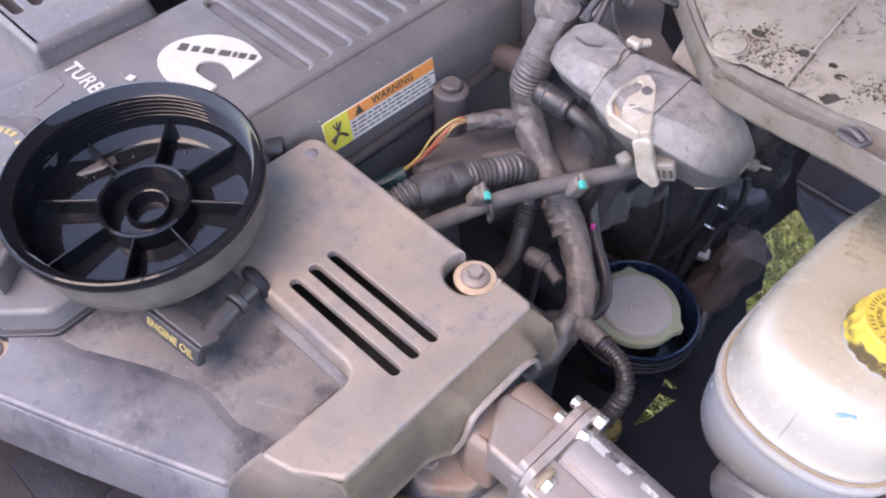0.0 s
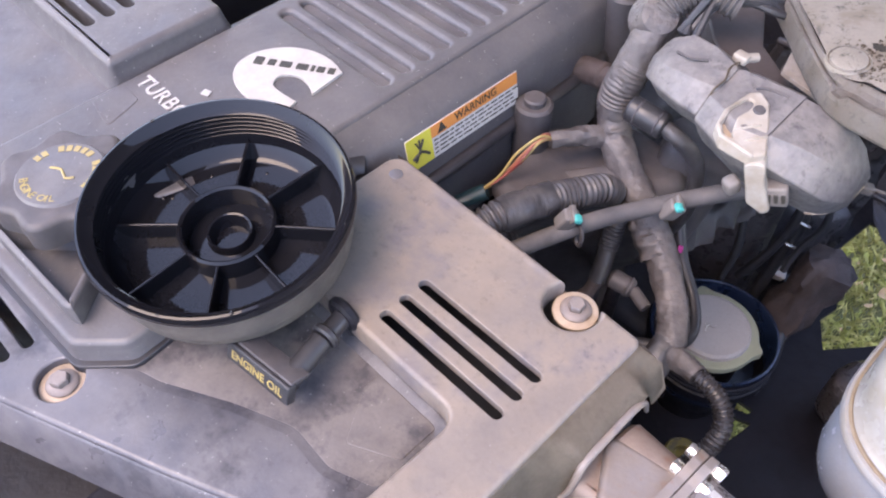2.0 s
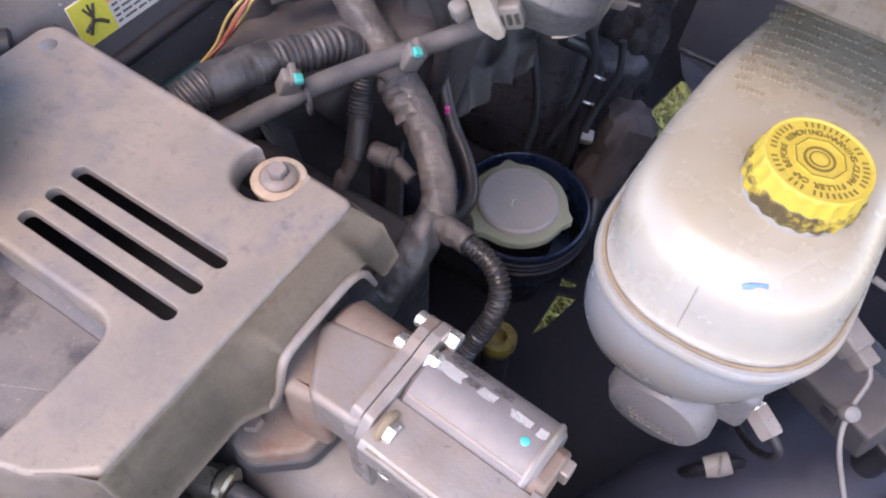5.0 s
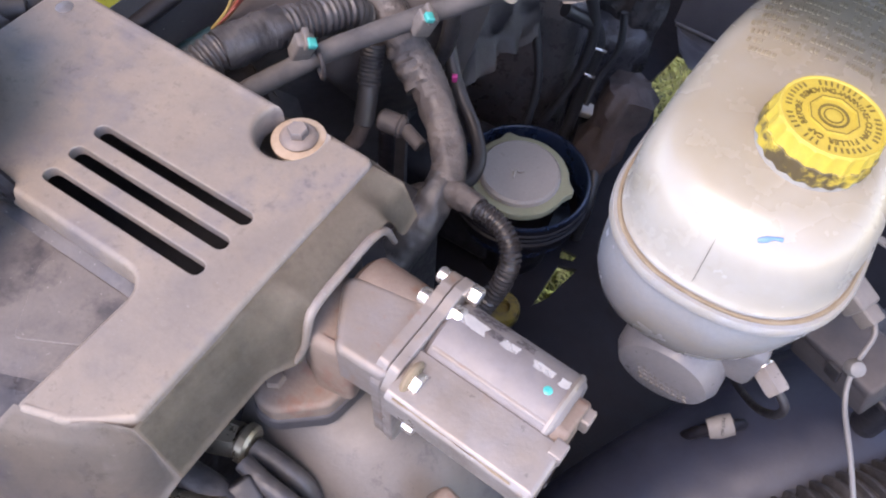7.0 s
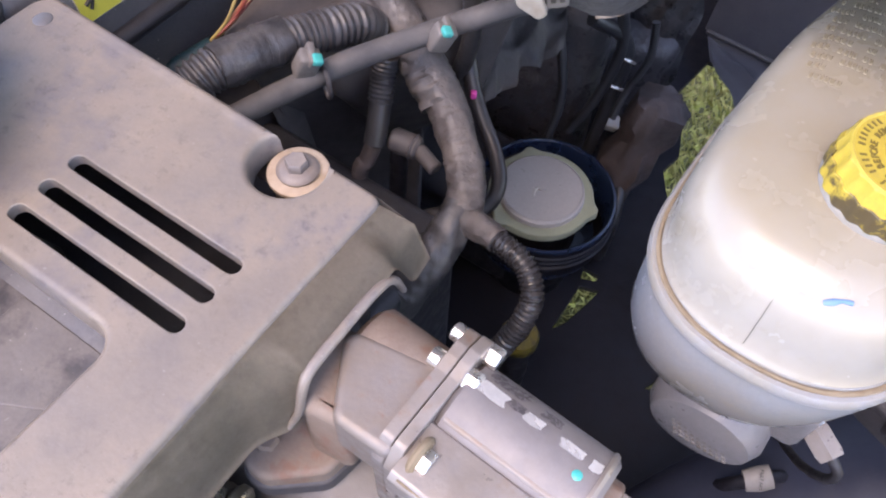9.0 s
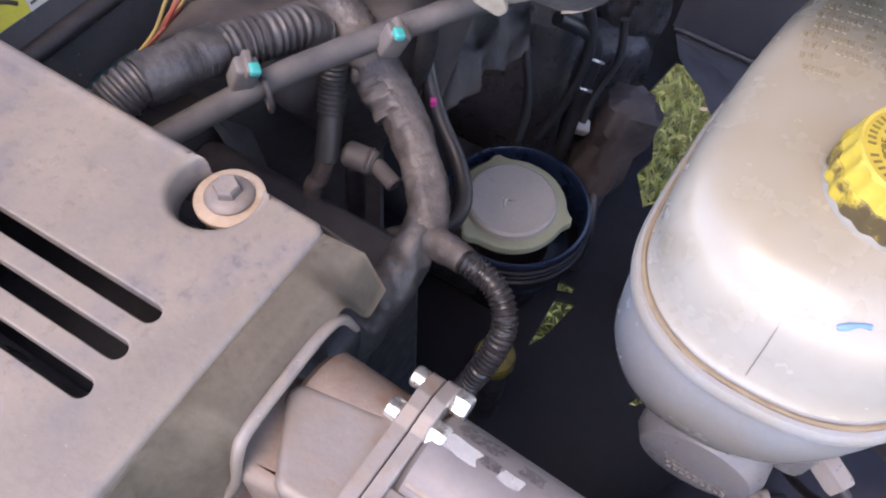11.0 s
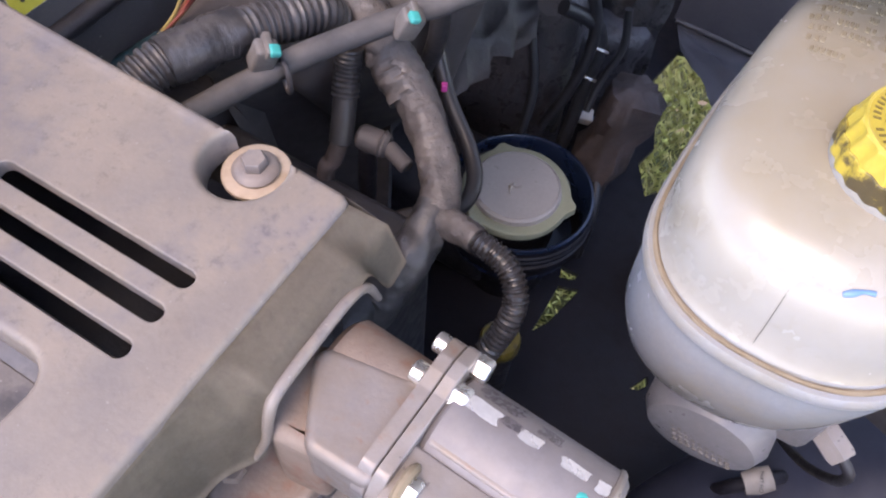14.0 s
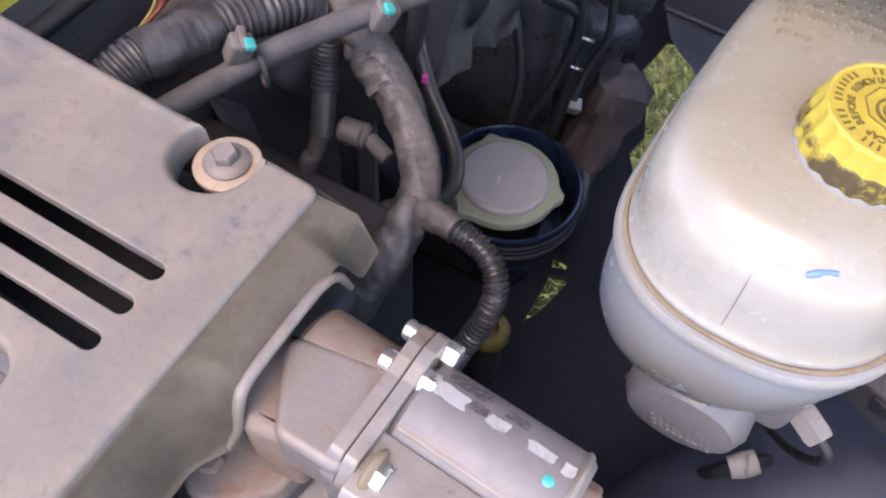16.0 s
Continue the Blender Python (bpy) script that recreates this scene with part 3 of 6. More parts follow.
crest = even([(-0.0440, -0.1640, -0.0004), (-0.0240, -0.1580, -0.0004), (-0.0130, -0.1515, -0.0004), (-0.0031, -0.1468, -0.0027)], 33)
foot = even([(-0.0680, -0.2060, -0.055), (-0.0400, -0.1965, -0.055), (-0.0120, -0.1850, -0.055), (0.0050, -0.1660, -0.050), (0.0075, -0.1468, -0.0440)], 33)
rows = [(a, (a.lerp(b, 0.16) + Vector((0.001, -0.0030, 0.0036))).lerp(Vector(front_rows[0][1]), (k / 32) ** 3), b) for k, (a, b) in enumerate(zip(crest, foot))]
part("corner_skirt", wall_band(rows), M_COVER, cover, sharp=85)
part("front_wall", wall_band(front_rows), M_WALL, cover, sharp=85)

# lower deck with the dipstick pocket
DECK = -0.020
deck_line = [(-0.40, -0.338, 0.0), (-0.229, -0.2610, 0.0), (-0.138, -0.2232, 0.0), (-0.052, -0.1850, 0.004), (-0.044, -0.166, 0.004), (-0.030, -0.14, 0.0), (-0.03, -0.09, 0.0), (-0.40, -0.09, 0.0)]
deck_holes = [circle(-0.2186, -0.232, 0.0135, 28), stadium(-0.318, -0.2505, -0.2335, 0.0066), stadium(-0.318, -0.2515, -0.2475, 0.0066)]
pocket = round_poly([(-0.046, -0.1015, 0.012), (-0.046, -0.150, 0.012), (-0.075, -0.1615, 0.018), (-0.105, -0.160, 0.02), (-0.139, -0.1745, 0.02), (-0.179, -0.196, 0.02), (-0.23, -0.212, 0.02), (-0.24, -0.1015, 0.006)])
bm = plate(round_poly(deck_line), DECK, DECK - 0.03, 0.003, [list(reversed(h)) for h in deck_holes] + [pocket], (0.0015, 0.0015, 0.0015, -0.0031), wall=[(-0.012, -0.052), (-0.0015, DECK - 0.004)], under=False)
part("deck", bm, M_DECK, cover)
part("pocket_floor", plate(inset(pocket, 0.0027), DECK - 0.00160, DECK - 0.008, 0.0002), M_POCKET, cover)
part("pocket_step", plate(round_poly([(-0.0525, -0.1045, 0.003), (-0.0525, -0.130, 0.003), (-0.0800, -0.1440, 0.003), (-0.0980, -0.1150, 0.002), (-0.0980, -0.1045, 0.002)]), DECK - 0.0011, DECK - 0.006, 0.0003), M_POCKET, cover)

# bolts with their washers, sunk into the cover
def cover_bolt(x, y, seat, hex_r):
    part("bolt_boss", rod((x, y, seat - 0.028), (x, y, seat - 0.0012), 0.0115), M_DARK, cover)
    part("washer", lathe([(0.004, 0.0012), (0.0125, 0.0012), (0.0133, 0.0006), (0.0133, -0.0012), (0.004, -0.0012)], 36, pose(x, y, seat)), M_WASHER, cover, "tan dusty flat washer")
    b = part("bolt", lathe([(0, 0.0), (0.0088, 0.0), (0.0092, 0.0012), (0.0080, 0.0026), (0.0062, 0.0032), (0, 0.0032)], 30, pose(x, y, seat + 0.0012)), M_DULLBOLT, cover, "dusty grey flanged hex bolt")
    part("bolt_head", hexa((x, y, seat + 0.004), (x, y, seat + 0.0086), hex_r), M_DULLBOLT, b)


cover_bolt(BOLT[0], BOLT[1], -0.0112, 0.0050)
cover_bolt(-0.2186, -0.232, DECK - 0.006, 0.0054)
part("moulding_mark", lathe([(0, 0.0004), (0.004, 0.0004), (0.0046, 0)], 24, pose(-0.189, -0.0069, 0.0001)), M_DECK, cover)

# ---- dipstick ----
dip = thing("dipstick", (-0.125, -0.118, -0.03), "black plastic engine oil dipstick handle with yellow lettering", "dipstick")
dm = face_pose((-0.134, -0.154, -0.001), (0.046, 0.004, 0.003), (0.02, 0.35, 0.9))
part("handle", block((0.049, 0.0125, 0.006), (0, 0, 0), 0.0012, dm), M_BLACK, dip)
part("handle_top", block((0.047, 0.003, 0.013), (0, 0.0062, -0.006), 0.0008, dm), M_GREYBOX, dip)
part("stem", merged(rod((-0.120, -0.148, -0.003), (-0.126, -0.119, -0.001), 0.0068), rod((-0.1262, -0.1185, -0.001), (-0.127, -0.1135, -0.0008), 0.0085), rod((-0.127, -0.114, -0.001), (-0.130, -0.098, -0.001), 0.0058)), M_BLACK, dip)
part("lettering", lettering("ENGINE OIL", 0.0074, dm @ pose(0, -0.0005, 0.0031), 0.0002, 1.02), M_WYELLOW, dip, "yellow raised words")
# solid black disc stands in for the unlit tube opening
part("port", rod((-0.1310, -0.1025, -0.0020), (-0.1312, -0.0960, -0.0015), 0.0112, 28), M_SHIELD, dip, "black disc for the dark hole in the cover wall")
part("tube", rod((-0.13, -0.098, -0.004), (-0.132, -0.08, -0.06), 0.007), M_DARK, dip)

# ---- darker cover with the badge ----
valve = thing("valve_cover", (-0.3, 0.05, -0.11), "dark grey ribbed plastic engine cover with silver badge", "engine cover")
outline = round_poly([(-0.2355, -0.06, 0.01), (-0.2355, 0.225, 0.03), (-0.262, 0.42, 0.02), (-0.377, 0.42, 0.02), (-0.377, -0.27, 0.01), (-0.345, -0.215, 0.01), (-0.275, -0.15, 0.01)])
flutes = [stadium(-0.364, -0.2480, 0.040 + 0.0193 * i, 0.0085, 8) for i in range(9)]
bm = plate(outline, 0.013, -0.01, 0.003, [list(reversed(f)) for f in flutes], 0.0042, wall=[(-0.034, -0.115), (-0.029, -0.035), (-0.0235, -0.0065), (-0.018, 0.0)], under=False)
part("shell", bm, M_VALVE, valve)
part("flute_floor", plate(round_poly([(-0.238, 0.03, 0.004), (-0.238, 0.205, 0.004), (-0.369, 0.205, 0.004), (-0.369, 0.03, 0.004)]), 0.0088, 0.006, 0.001), M_VALVE, valve)
# badge: an arch of metal with plain bars in place of its lettering
badge = [tuple(p.xy) for p in smooth_line([(-0.271, -0.032, 0), (-0.289, -0.037, 0), (-0.306, -0.0385, 0), (-0.324, -0.034, 0), (-0.335, -0.023, 0), (-0.337, -0.009, 0), (-0.332, 0.005, 0), (-0.321, 0.0175, 0), (-0.306, 0.0250, 0), (-0.290, 0.0265, 0), (-0.276, 0.0235, 0)], 0.004)]
badge += [tuple(p.xy) for p in smooth_line([(-0.2725, -0.006, 0), (-0.282, -0.0015, 0), (-0.293, -0.0005, 0), (-0.301, -0.005, 0), (-0.3035, -0.0115, 0), (-0.299, -0.0185, 0), (-0.288, -0.0195, 0), (-0.2745, -0.018, 0)], 0.003)]
badge = badge[::-1]
b = part("badge", plate(badge, 0.0152, 0.0128, 0.0006), M_SILVER, valve, "worn silver arch-shaped badge")
for i, w in enumerate((0.0085, 0.0070, 0.0105, 0.0105, 0.0034, 0.0070, 0.0062)):
    f = (0.0042, 0.0135, 0.0235, 0.0355, 0.0430, 0.0487, 0.0562)[i] / 0.060
    part("bar", block((w * 0.8, 0.0064 if i else 0.0085, 0.0006), (0, 0, 0), 0.0002, pose(-0.3305 + 0.0520 * f, -0.0120 + 0.0325 * f, 0.0154, 0, 0, 32), 1), M_INK, b)
part("word", lettering("TURBO", 0.0160, pose(-0.342, -0.0785, 0.0134), 0.0006, 1.05), M_SILVER, valve, "silver raised word")
part("bar", block((0.0062, 0.0055, 0.001), (0, 0, 0), 0.0004, pose(-0.3255, -0.0550, 0.0136, 0, 0, 20)), M_SILVER, valve)
part("inlay", plate(round_poly([(-0.343, -0.120, 0.003), (-0.352, -0.091, 0.004), (-0.3745, -0.0895, 0.004), (-0.3725, -0.1145, 0.004)]), 0.0134, 0.011, 0.0004), M_VALVE, valve)
part("side_rib", hose([(-0.222, -0.06, -0.002), (-0.222, -0.02, -0.004), (-0.219, 0.01, -0.012)], 0.006, 12), M_VALVE, valve)
part("lower_ledge", hose([(-0.2035, -0.02, -0.050), (-0.2035, 0.10, -0.050), (-0.2035, 0.215, -0.050), (-0.222, 0.30, -0.050), (-0.23, 0.40, -0.05)], 0.0055, 12, 0.01), M_DARK, valve)
bf = part("breather_fitting", rod((-0.229, -0.0300, -0.008), (-0.2195, -0.0215, -0.008), 0.0085, 24), M_WASHER, valve, "tan plastic breather fitting")
part("sleeve", rod((-0.2225, -0.0235, -0.008), (-0.214, -0.0120, -0.010), 0.0100, 24), M_BLACK, bf)
# warning label on the side
lm = face_pose((-0.2096, 0.0765, -0.0205), (0.0, 1.0, -0.02), (-0.2, 0.0, 1.0))
lab = part("warning_label", block((0.113, 0.0265, 0.0006), (0, 0, 0.0008), 0.0002, lm, 1), M_LABEL, valve, "white safety label with orange heading and yellow pictogram")
part("heading", block((0.089, 0.0095, 0.0004), (0.0115, 0.008, 0.0013), 0.0001, lm, 1), M_ORANGE, lab)
part("pictogram", block((0.0235, 0.0255, 0.0004), (-0.0445, 0, 0.0013), 0.0001, lm, 1), M_LABYEL, lab)
part("heading_word", lettering("WARNING", 0.0086, lm @ pose(0.012, 0.0082, 0.0017), 0.0001, 1.05), M_INK, lab)
part("triangle", lathe([(0, 0.0004), (0.0052, 0.0002), (0.0052, 0)], 3, lm @ pose(-0.0225, 0.0072, 0.0015, 0, 0, 90)), M_INK, lab)
part("pictogram_mark", merged(hose([lm @ Vector((-0.052, -0.004, 0.0017)), lm @ Vector((-0.044, -0.001, 0.0017)), lm @ Vector((-0.037, -0.006, 0.0017))], 0.0012, 6),
     hose([lm @ Vector((-0.050, -0.007, 0.0017)), lm @ Vector((-0.0445, 0.001, 0.0017)), lm @ Vector((-0.041, 0.008, 0.0017))], 0.001, 6),
     hose([lm @ Vector((-0.0445, 0.001, 0.0017)), lm @ Vector((-0.0445, 0.009, 0.0017))], 0.0008, 6), hose([lm @ Vector((-0.0445, 0.001, 0.0017)), lm @ Vector((-0.048, 0.008, 0.0017))], 0.0008, 6)), M_INK, lab)
rng = random.Random(8)
for k in range(4):
    x = -0.031
    while x < 0.052:
        w = rng.uniform(0.003, 0.009)
        part("bar", block((w, 0.0012, 0.0002), (x + w / 2, 0.0005 - 0.0034 * k, 0.0012), 0, lm), M_INK, lab)
        x += w + 0.0016

# oil filler cap on its boss
ocap = thing("oil_filler_cap", (-0.300, -0.165, 0.013), "dark grey lobed oil filler cap with yellow lettering", "oil cap")
lob = [((0.0385 + 0.0032 * math.cos(7 * a)) * math.cos(a), (0.0385 + 0.0032 * math.cos(7 * a)) * math.sin(a)) for a in [2 * math.pi * i / 84 for i in range(84)]]
cm = pose(-0.302, -0.166, 0.013)
part("grip", plate(lob, 0.019, 0.0, 0.004, frame_m=cm), M_GREYBOX, ocap)
part("disc", lathe([(0, 0.0205), (0.025, 0.0205), (0.0262, 0.019), (0.0262, 0.017)], 40, cm), M_VALVE, ocap)
for k, ch in enumerate("ENGINE OIL"):
    a = radians(-118 + 8.6 * k)
    if ch != " ":
        part("letter", lettering(ch, 0.0068, cm @ pose(0.0205 * math.cos(a), 0.0205 * math.sin(a), 0.0207, 0, 0, math.degrees(a) + 90), 0.0001), M_WYELLOW, ocap)
for k in range(14):
    a = radians(15 + 13.5 * k)
    if k % 6 != 5:
        part("bar", block((0.0034, 0.0046, 0.0003), (0, 0, 0), 0, cm @ pose(0.0205 * math.cos(a), 0.0205 * math.sin(a), 0.0207, 0, 0, math.degrees(a) - 90)), M_WYELLOW, ocap)
part("symbol", merged(hose([cm @ Vector((-0.008, -0.002, 0.0207)), cm @ Vector((-0.002, 0.002, 0.0207)), cm @ Vector((0.006, 0.0, 0.0207)), cm @ Vector((0.009, 0.004, 0.0207))], 0.0008, 6)), M_WYELLOW, ocap)
ms = thing("filler_boss", (-0.295, -0.17, -0.03), "stepped dark grey plastic boss under the oil cap", "cover boss")
bo = round_poly([(-0.222, -0.218, 0.012), (-0.200, -0.195, 0.010), (-0.205, -0.13, 0.01), (-0.26, -0.10, 0.02), (-0.36, -0.10, 0.02), (-0.40, -0.20, 0.02), (-0.33, -0.222, 0.02)])
part("lower_step", plate(bo, -0.004, -0.05, 0.004, wall=[(-0.004, -0.05), (-0.001, -0.01)]), M_VALVE, ms)
mid_boss, cup_at, upper = Vector((-0.300, -0.168)), Vector((-0.2084, -0.1182)), []
for x, y in bo:
    p = Vector((-0.292 + (x + 0.292) * 0.86, -0.163 + (y + 0.163) * 0.84))
    while (p - cup_at).length < 0.0755:
        p += (mid_boss - p).normalized() * 0.001
    upper.append(tuple(p))
part("upper_step", plate(upper, 0.0125, -0.006, 0.003), M_VALVE, ms)
# solid black plate stands in for the shaded gap round the boss
part("gap_shade", plate([(-0.29 + (x + 0.29) * 1.055, -0.165 + (y + 0.165) * 1.085) for x, y in bo], DECK + 0.0016, DECK - 0.02, 0.0008), M_BLACK, ms, "black plate standing for the dark gap")

# ---- far cover with louvres ----
far = thing("far_cover", (-0.46, -0.05, -0.1), "grey plastic engine side cover with slatted vents", "engine cover")
part("panel", plate(round_poly([(-0.381, -0.33, 0.0), (-0.381, 0.004, 0.004), (-0.62, 0.02, 0.01), (-0.62, -0.33, 0.0)]), 0.004, -0.08, 0.004), M_VALVE, far)
bl = round_poly([(-0.384, -0.092, 0.004), (-0.384, 0.002, 0.006), (-0.60, 0.015, 0.01), (-0.60, -0.092, 0.01)])
fs = [stadium(-0.52, -0.432, y, 0.0085) for y in (-0.077, -0.061, -0.045, -0.029)]
part("raised_block", plate(bl, 0.026, 0.0, 0.006, [list(reversed(s)) for s in fs], 0.002, wall=[(-0.006, 0.0), (-0.001, 0.015)]), M_VALVE, far)

# ---- oily cap lying upside down on the cover ----
cup = thing("filter_housing_cap", (-0.2084, -0.1182, -0.0265), "upturned black plastic filter housing cap wet with oil", "housing cap")
n = Vector((0.0506, -0.0714, 1.0)).normalized()
um = Matrix.Translation((-0.2084, -0.1182, 0.0478)) @ n.to_track_quat("Z", "Y").to_matrix().to_4x4()
prof = [(0.0660, -0.031), (0.0672, -0.024)]
for k in range(5):
    z = -0.0225 + 0.0034 * k
    prof += [(0.0672, z), (0.0690, z + 0.0008), (0.0690, z + 0.0018), (0.0674, z + 0.0026)]
prof += [(0.0700, -0.0045), (0.0722, -0.0012), (0.0735, 0.0), (0.0748, -0.0004), (0.0758, -0.0025), (0.0758, -0.006)]
part("thread_wall", lathe(prof, 96, um), M_OIL, cup)
part("shell", lathe([(0.0758, -0.006), (0.0750, -0.0085), (0.0728, -0.011), (0.0722, -0.026), (0.0700, -0.036), (0.062, -0.044), (0.045, -0.047), (0.0, -0.047)], 96, um), M_CUPSIDE, cup, "dusty outer wall")
part("floor", lathe([(0.0, -0.040), (0.0100, -0.040), (0.0112, -0.037), (0.0118, -0.031), (0.0128, -0.0305), (0.0138, -0.036), (0.0245, -0.0375), (0.0252, -0.024), (0.0266, -0.0228), (0.0280, -0.024), (0.0288, -0.0365), (0.057, -0.0385), (0.0605, -0.037), (0.0665, -0.030)], 72, um), M_OIL, cup)
for k in range(8):
    a = 45 * k + 8
    bm = bmesh.new()
    top0, top1, low = -0.0255, -0.0275, -0.039
    quad = [bm.verts.new(p) for p in ((0.0275, -0.001, low), (0.0655, -0.001, low), (0.0655, -0.0007, top1), (0.0275, -0.0007, top0))]
    quad2 = [bm.verts.new(p) for p in ((0.0275, 0.001, low), (0.0655, 0.001, low), (0.0655, 0.0007, top1), (0.0275, 0.0007, top0))]
    bm.faces.new(quad)
    bm.faces.new(quad2)
    bridge(bm, quad, quad2)
    bmesh.ops.transform(bm, matrix=um @ pose(0, 0, 0, 0, 0, a), verts=bm.verts)
    crest_line = [um @ pose(0, 0, 0, 0, 0, a) @ Vector((r, 0, z)) for r, z in ((0.0275, top0), (0.0460, (top0 + top1) / 2), (0.0650, top1))]
    part("rib", merged(bm, hose(crest_line, 0.0010, 10, 0.004)), M_OIL, cup)
rng = random.Random(21)
for k in range(26):
    a, r = rng.uniform(0, 6.28), rng.choice((0.0737, 0.050, 0.040, 0.060, 0.034, 0.055, 0.020))
    z = 0.0 if r > 0.07 else -0.0380
    w = rng.uniform(0.0006, 0.0014)
    part("oil_drop", lathe([(w, -0.0004), (w * 0.9, w * 0.25), (w * 0.5, w * 0.5), (0, w * 0.58)], 12, um @ pose(r * math.cos(a), r * math.sin(a), z)), M_OIL, cup)
part("hex_boss", hexa((-0.2095, -0.1165, -0.0268), (-0.2090, -0.1175, 0.004), 0.018), M_CUPSIDE, cup)

# ---- throttle actuator and intake elbow ----
D, E2 = Vector((0.9985, -0.055, 0)), Vector((0.055, 0.9985, 0))
AO = Vector((0.053, -0.045, -0.055))


def act(s, e, z):
    return AO + D * s + E2 * e + Vector((0, 0, z))


# local frame: x = across (e), y = up (z), z = along the axis (s)
AM = Matrix(((E2.x, 0, D.x, AO.x), (E2.y, 0, D.y, AO.y), (0, 1, 0, AO.z), (0, 0, 0, 1)))
actuator = thing("intake_throttle_actuator", (0.06, -0.04, -0.1), "dusty cast aluminium throttle actuator with steel bolts", "actuator")


def bar_of(section, s0, s1, r):
    """A section in the actuator's (e, z) plane, drawn out along its axis, with a rounded outer end."""
    return plate(section, s1, s0, r, frame_m=AM)


# motor housing: a flat-topped slab with a groove, a strip beside it and a round barrel
BE, BZ, BR = 0.0042, 0.0190, 0.0220
slab = round_poly([(-0.0350, 0.0195, 0.003), (-0.0352, 0.0335, 0.0022), (-0.0325, 0.0362, 0.002), (-0.0105, 0.0368, 0.0008), (-0.0092, 0.0345, 0.0004), (-0.0080, 0.0345, 0.0004), (-0.0060, 0.0300, 0.001), (-0.0080, -0.030, 0.003), (-0.0200, 0.010, 0.004)], 4)
part("motor_body", bar_of(slab, 0.0090, 0.0790, 0.0026), M_ALUSMOOTH, actuator)
part("motor_strip", bar_of(round_poly([(-0.0080, 0.0250, 0.001), (-0.0080, 0.0376, 0.0008), (-0.0072, 0.0382, 0.0006), (-0.0012, 0.0392, 0.001), (0.0, 0.0250, 0.001)], 3), 0.0125, 0.0690, 0.0016), M_ALU, actuator)
part("motor_barrel", rod(act(0.0090, BE, BZ), act(0.0720, BE, BZ), BR, 56, 0.12), M_BARREL, actuator, "shiny worn metal barrel")
part("barrel_rim", lathe([(BR - 0.003, 0.0), (BR + 0.0006, 0.0004), (BR + 0.0008, 0.0016), (BR - 0.0002, 0.0030)], 56, axis_pose(act(0.0672, BE, BZ), act(0.09, BE, BZ))), M_ALUSMOOTH, actuator)


def barrel_patch(s0, s1, a0, a1, seed, lift=0.00015):
    """A thin bright or dark patch that hugs the barrel, with an uneven outline; angles from the top, outwards."""
    ang, length = (a0 + a1) / 2, (s0 + s1) / 2
    bm, ring = bmesh.new(), []
    mid = act(length, BE + (BR + lift) * math.sin(radians(ang)), BZ + (BR + lift) * math.cos(radians(ang)))
    c = bm.verts.new(mid)
    for k in range(20):
        t = 2 * math.pi * k / 20
        q = 1.0 + 0.35 * noise.noise((math.cos(t) * 1.3 + seed, math.sin(t) * 1.3, seed * 3.7))
        u = max(-1, min(1, 1.35 * math.cos(t))) * q
        w = max(-1, min(1, 1.35 * math.sin(t))) * q
        a = radians(ang + (a1 - a0) / 2 * w)
        ring.append(bm.verts.new(act(length + (s1 - s0) / 2 * u, BE + (BR + lift) * math.sin(a), BZ + (BR + lift) * math.cos(a))))
    for k in range(20):
        bm.faces.new((c, ring[k - 1], ring[k]))
    return bm


# bright patches stand in for the broken sky highlights on the barrel
for s0, s1, a0, a1, k in ((0.0150, 0.0270, 10, 26, 1), (0.0345, 0.0425, 14, 25, 2), (0.0500, 0.0600, 14, 25, 3), (0.0625, 0.0670, 12, 24, 4)):
    part("highlight_patch", barrel_patch(s0, s1, a0, a1, k), M_HIGHLIGHT, actuator, "bright patch standing for a sky highlight")
# darker patches between and beside the bright ones
for s0, s1, a0, a1, k in ((0.0155, 0.0330, 30, 50, 5), (0.0385, 0.0475, 30, 44, 6), (0.0270, 0.0345, 17, 27, 7)):
    part("dark_patch", barrel_patch(s0, s1, a0, a1, k, 0.0001), M_DARKPATCH, actuator, "dark patch on the barrel")
for e, z, r in ((-0.0086, 0.0349, 0.0007), (-0.0338, 0.0349, 0.0004)):
    part("stain_line", hose([act(0.0125, e, z), act(0.04, e + 0.0002, z), act(0.0690, e, z)], r, 8, 0.004, wrap=0.0004), M_GROOVE, actuator, "brown dirt in the groove")
part("end_cap", bar_of(round_poly([(-0.0250, 0.005, 0.004), (-0.0250, 0.0280, 0.004), (-0.004, 0.0370, 0.004), (0.012, 0.0340, 0.006), (0.0200, 0.020, 0.006), (0.016, 0.004, 0.006)], 4), 0.0700, 0.0775, 0.002), M_RUST, actuator, "brown-stained end plate")
part("end_tab", merged(bar_of(round_poly([(-0.0160, 0.0290, 0.001), (-0.0160, 0.0375, 0.001), (-0.0080, 0.0375, 0.001), (-0.0080, 0.0290, 0.001)], 3), 0.074, 0.0800, 0.001), bar_of(round_poly([(0.0060, 0.0200, 0.001), (0.0060, 0.0300, 0.001), (0.0135, 0.0300, 0.001), (0.0135, 0.0200, 0.001)], 3), 0.075, 0.0815, 0.001)), M_ALU, actuator)
flange = round_poly([(-0.0310, -0.030, 0.004), (-0.0320, 0.0300, 0.008), (-0.0250, 0.0395, 0.004), (0.0060, 0.0410, 0.003), (0.0130, 0.0425, 0.004), (0.0190, 0.0430, 0.004), (0.0285, 0.0395, 0.005), (0.0300, 0.0300, 0.004), (0.0250, 0.0180, 0.006), (0.0240, -0.030, 0.004)])
part("flange", bar_of(flange, 0.0044, 0.0094, 0.0008), M_ALUSMOOTH, actuator)
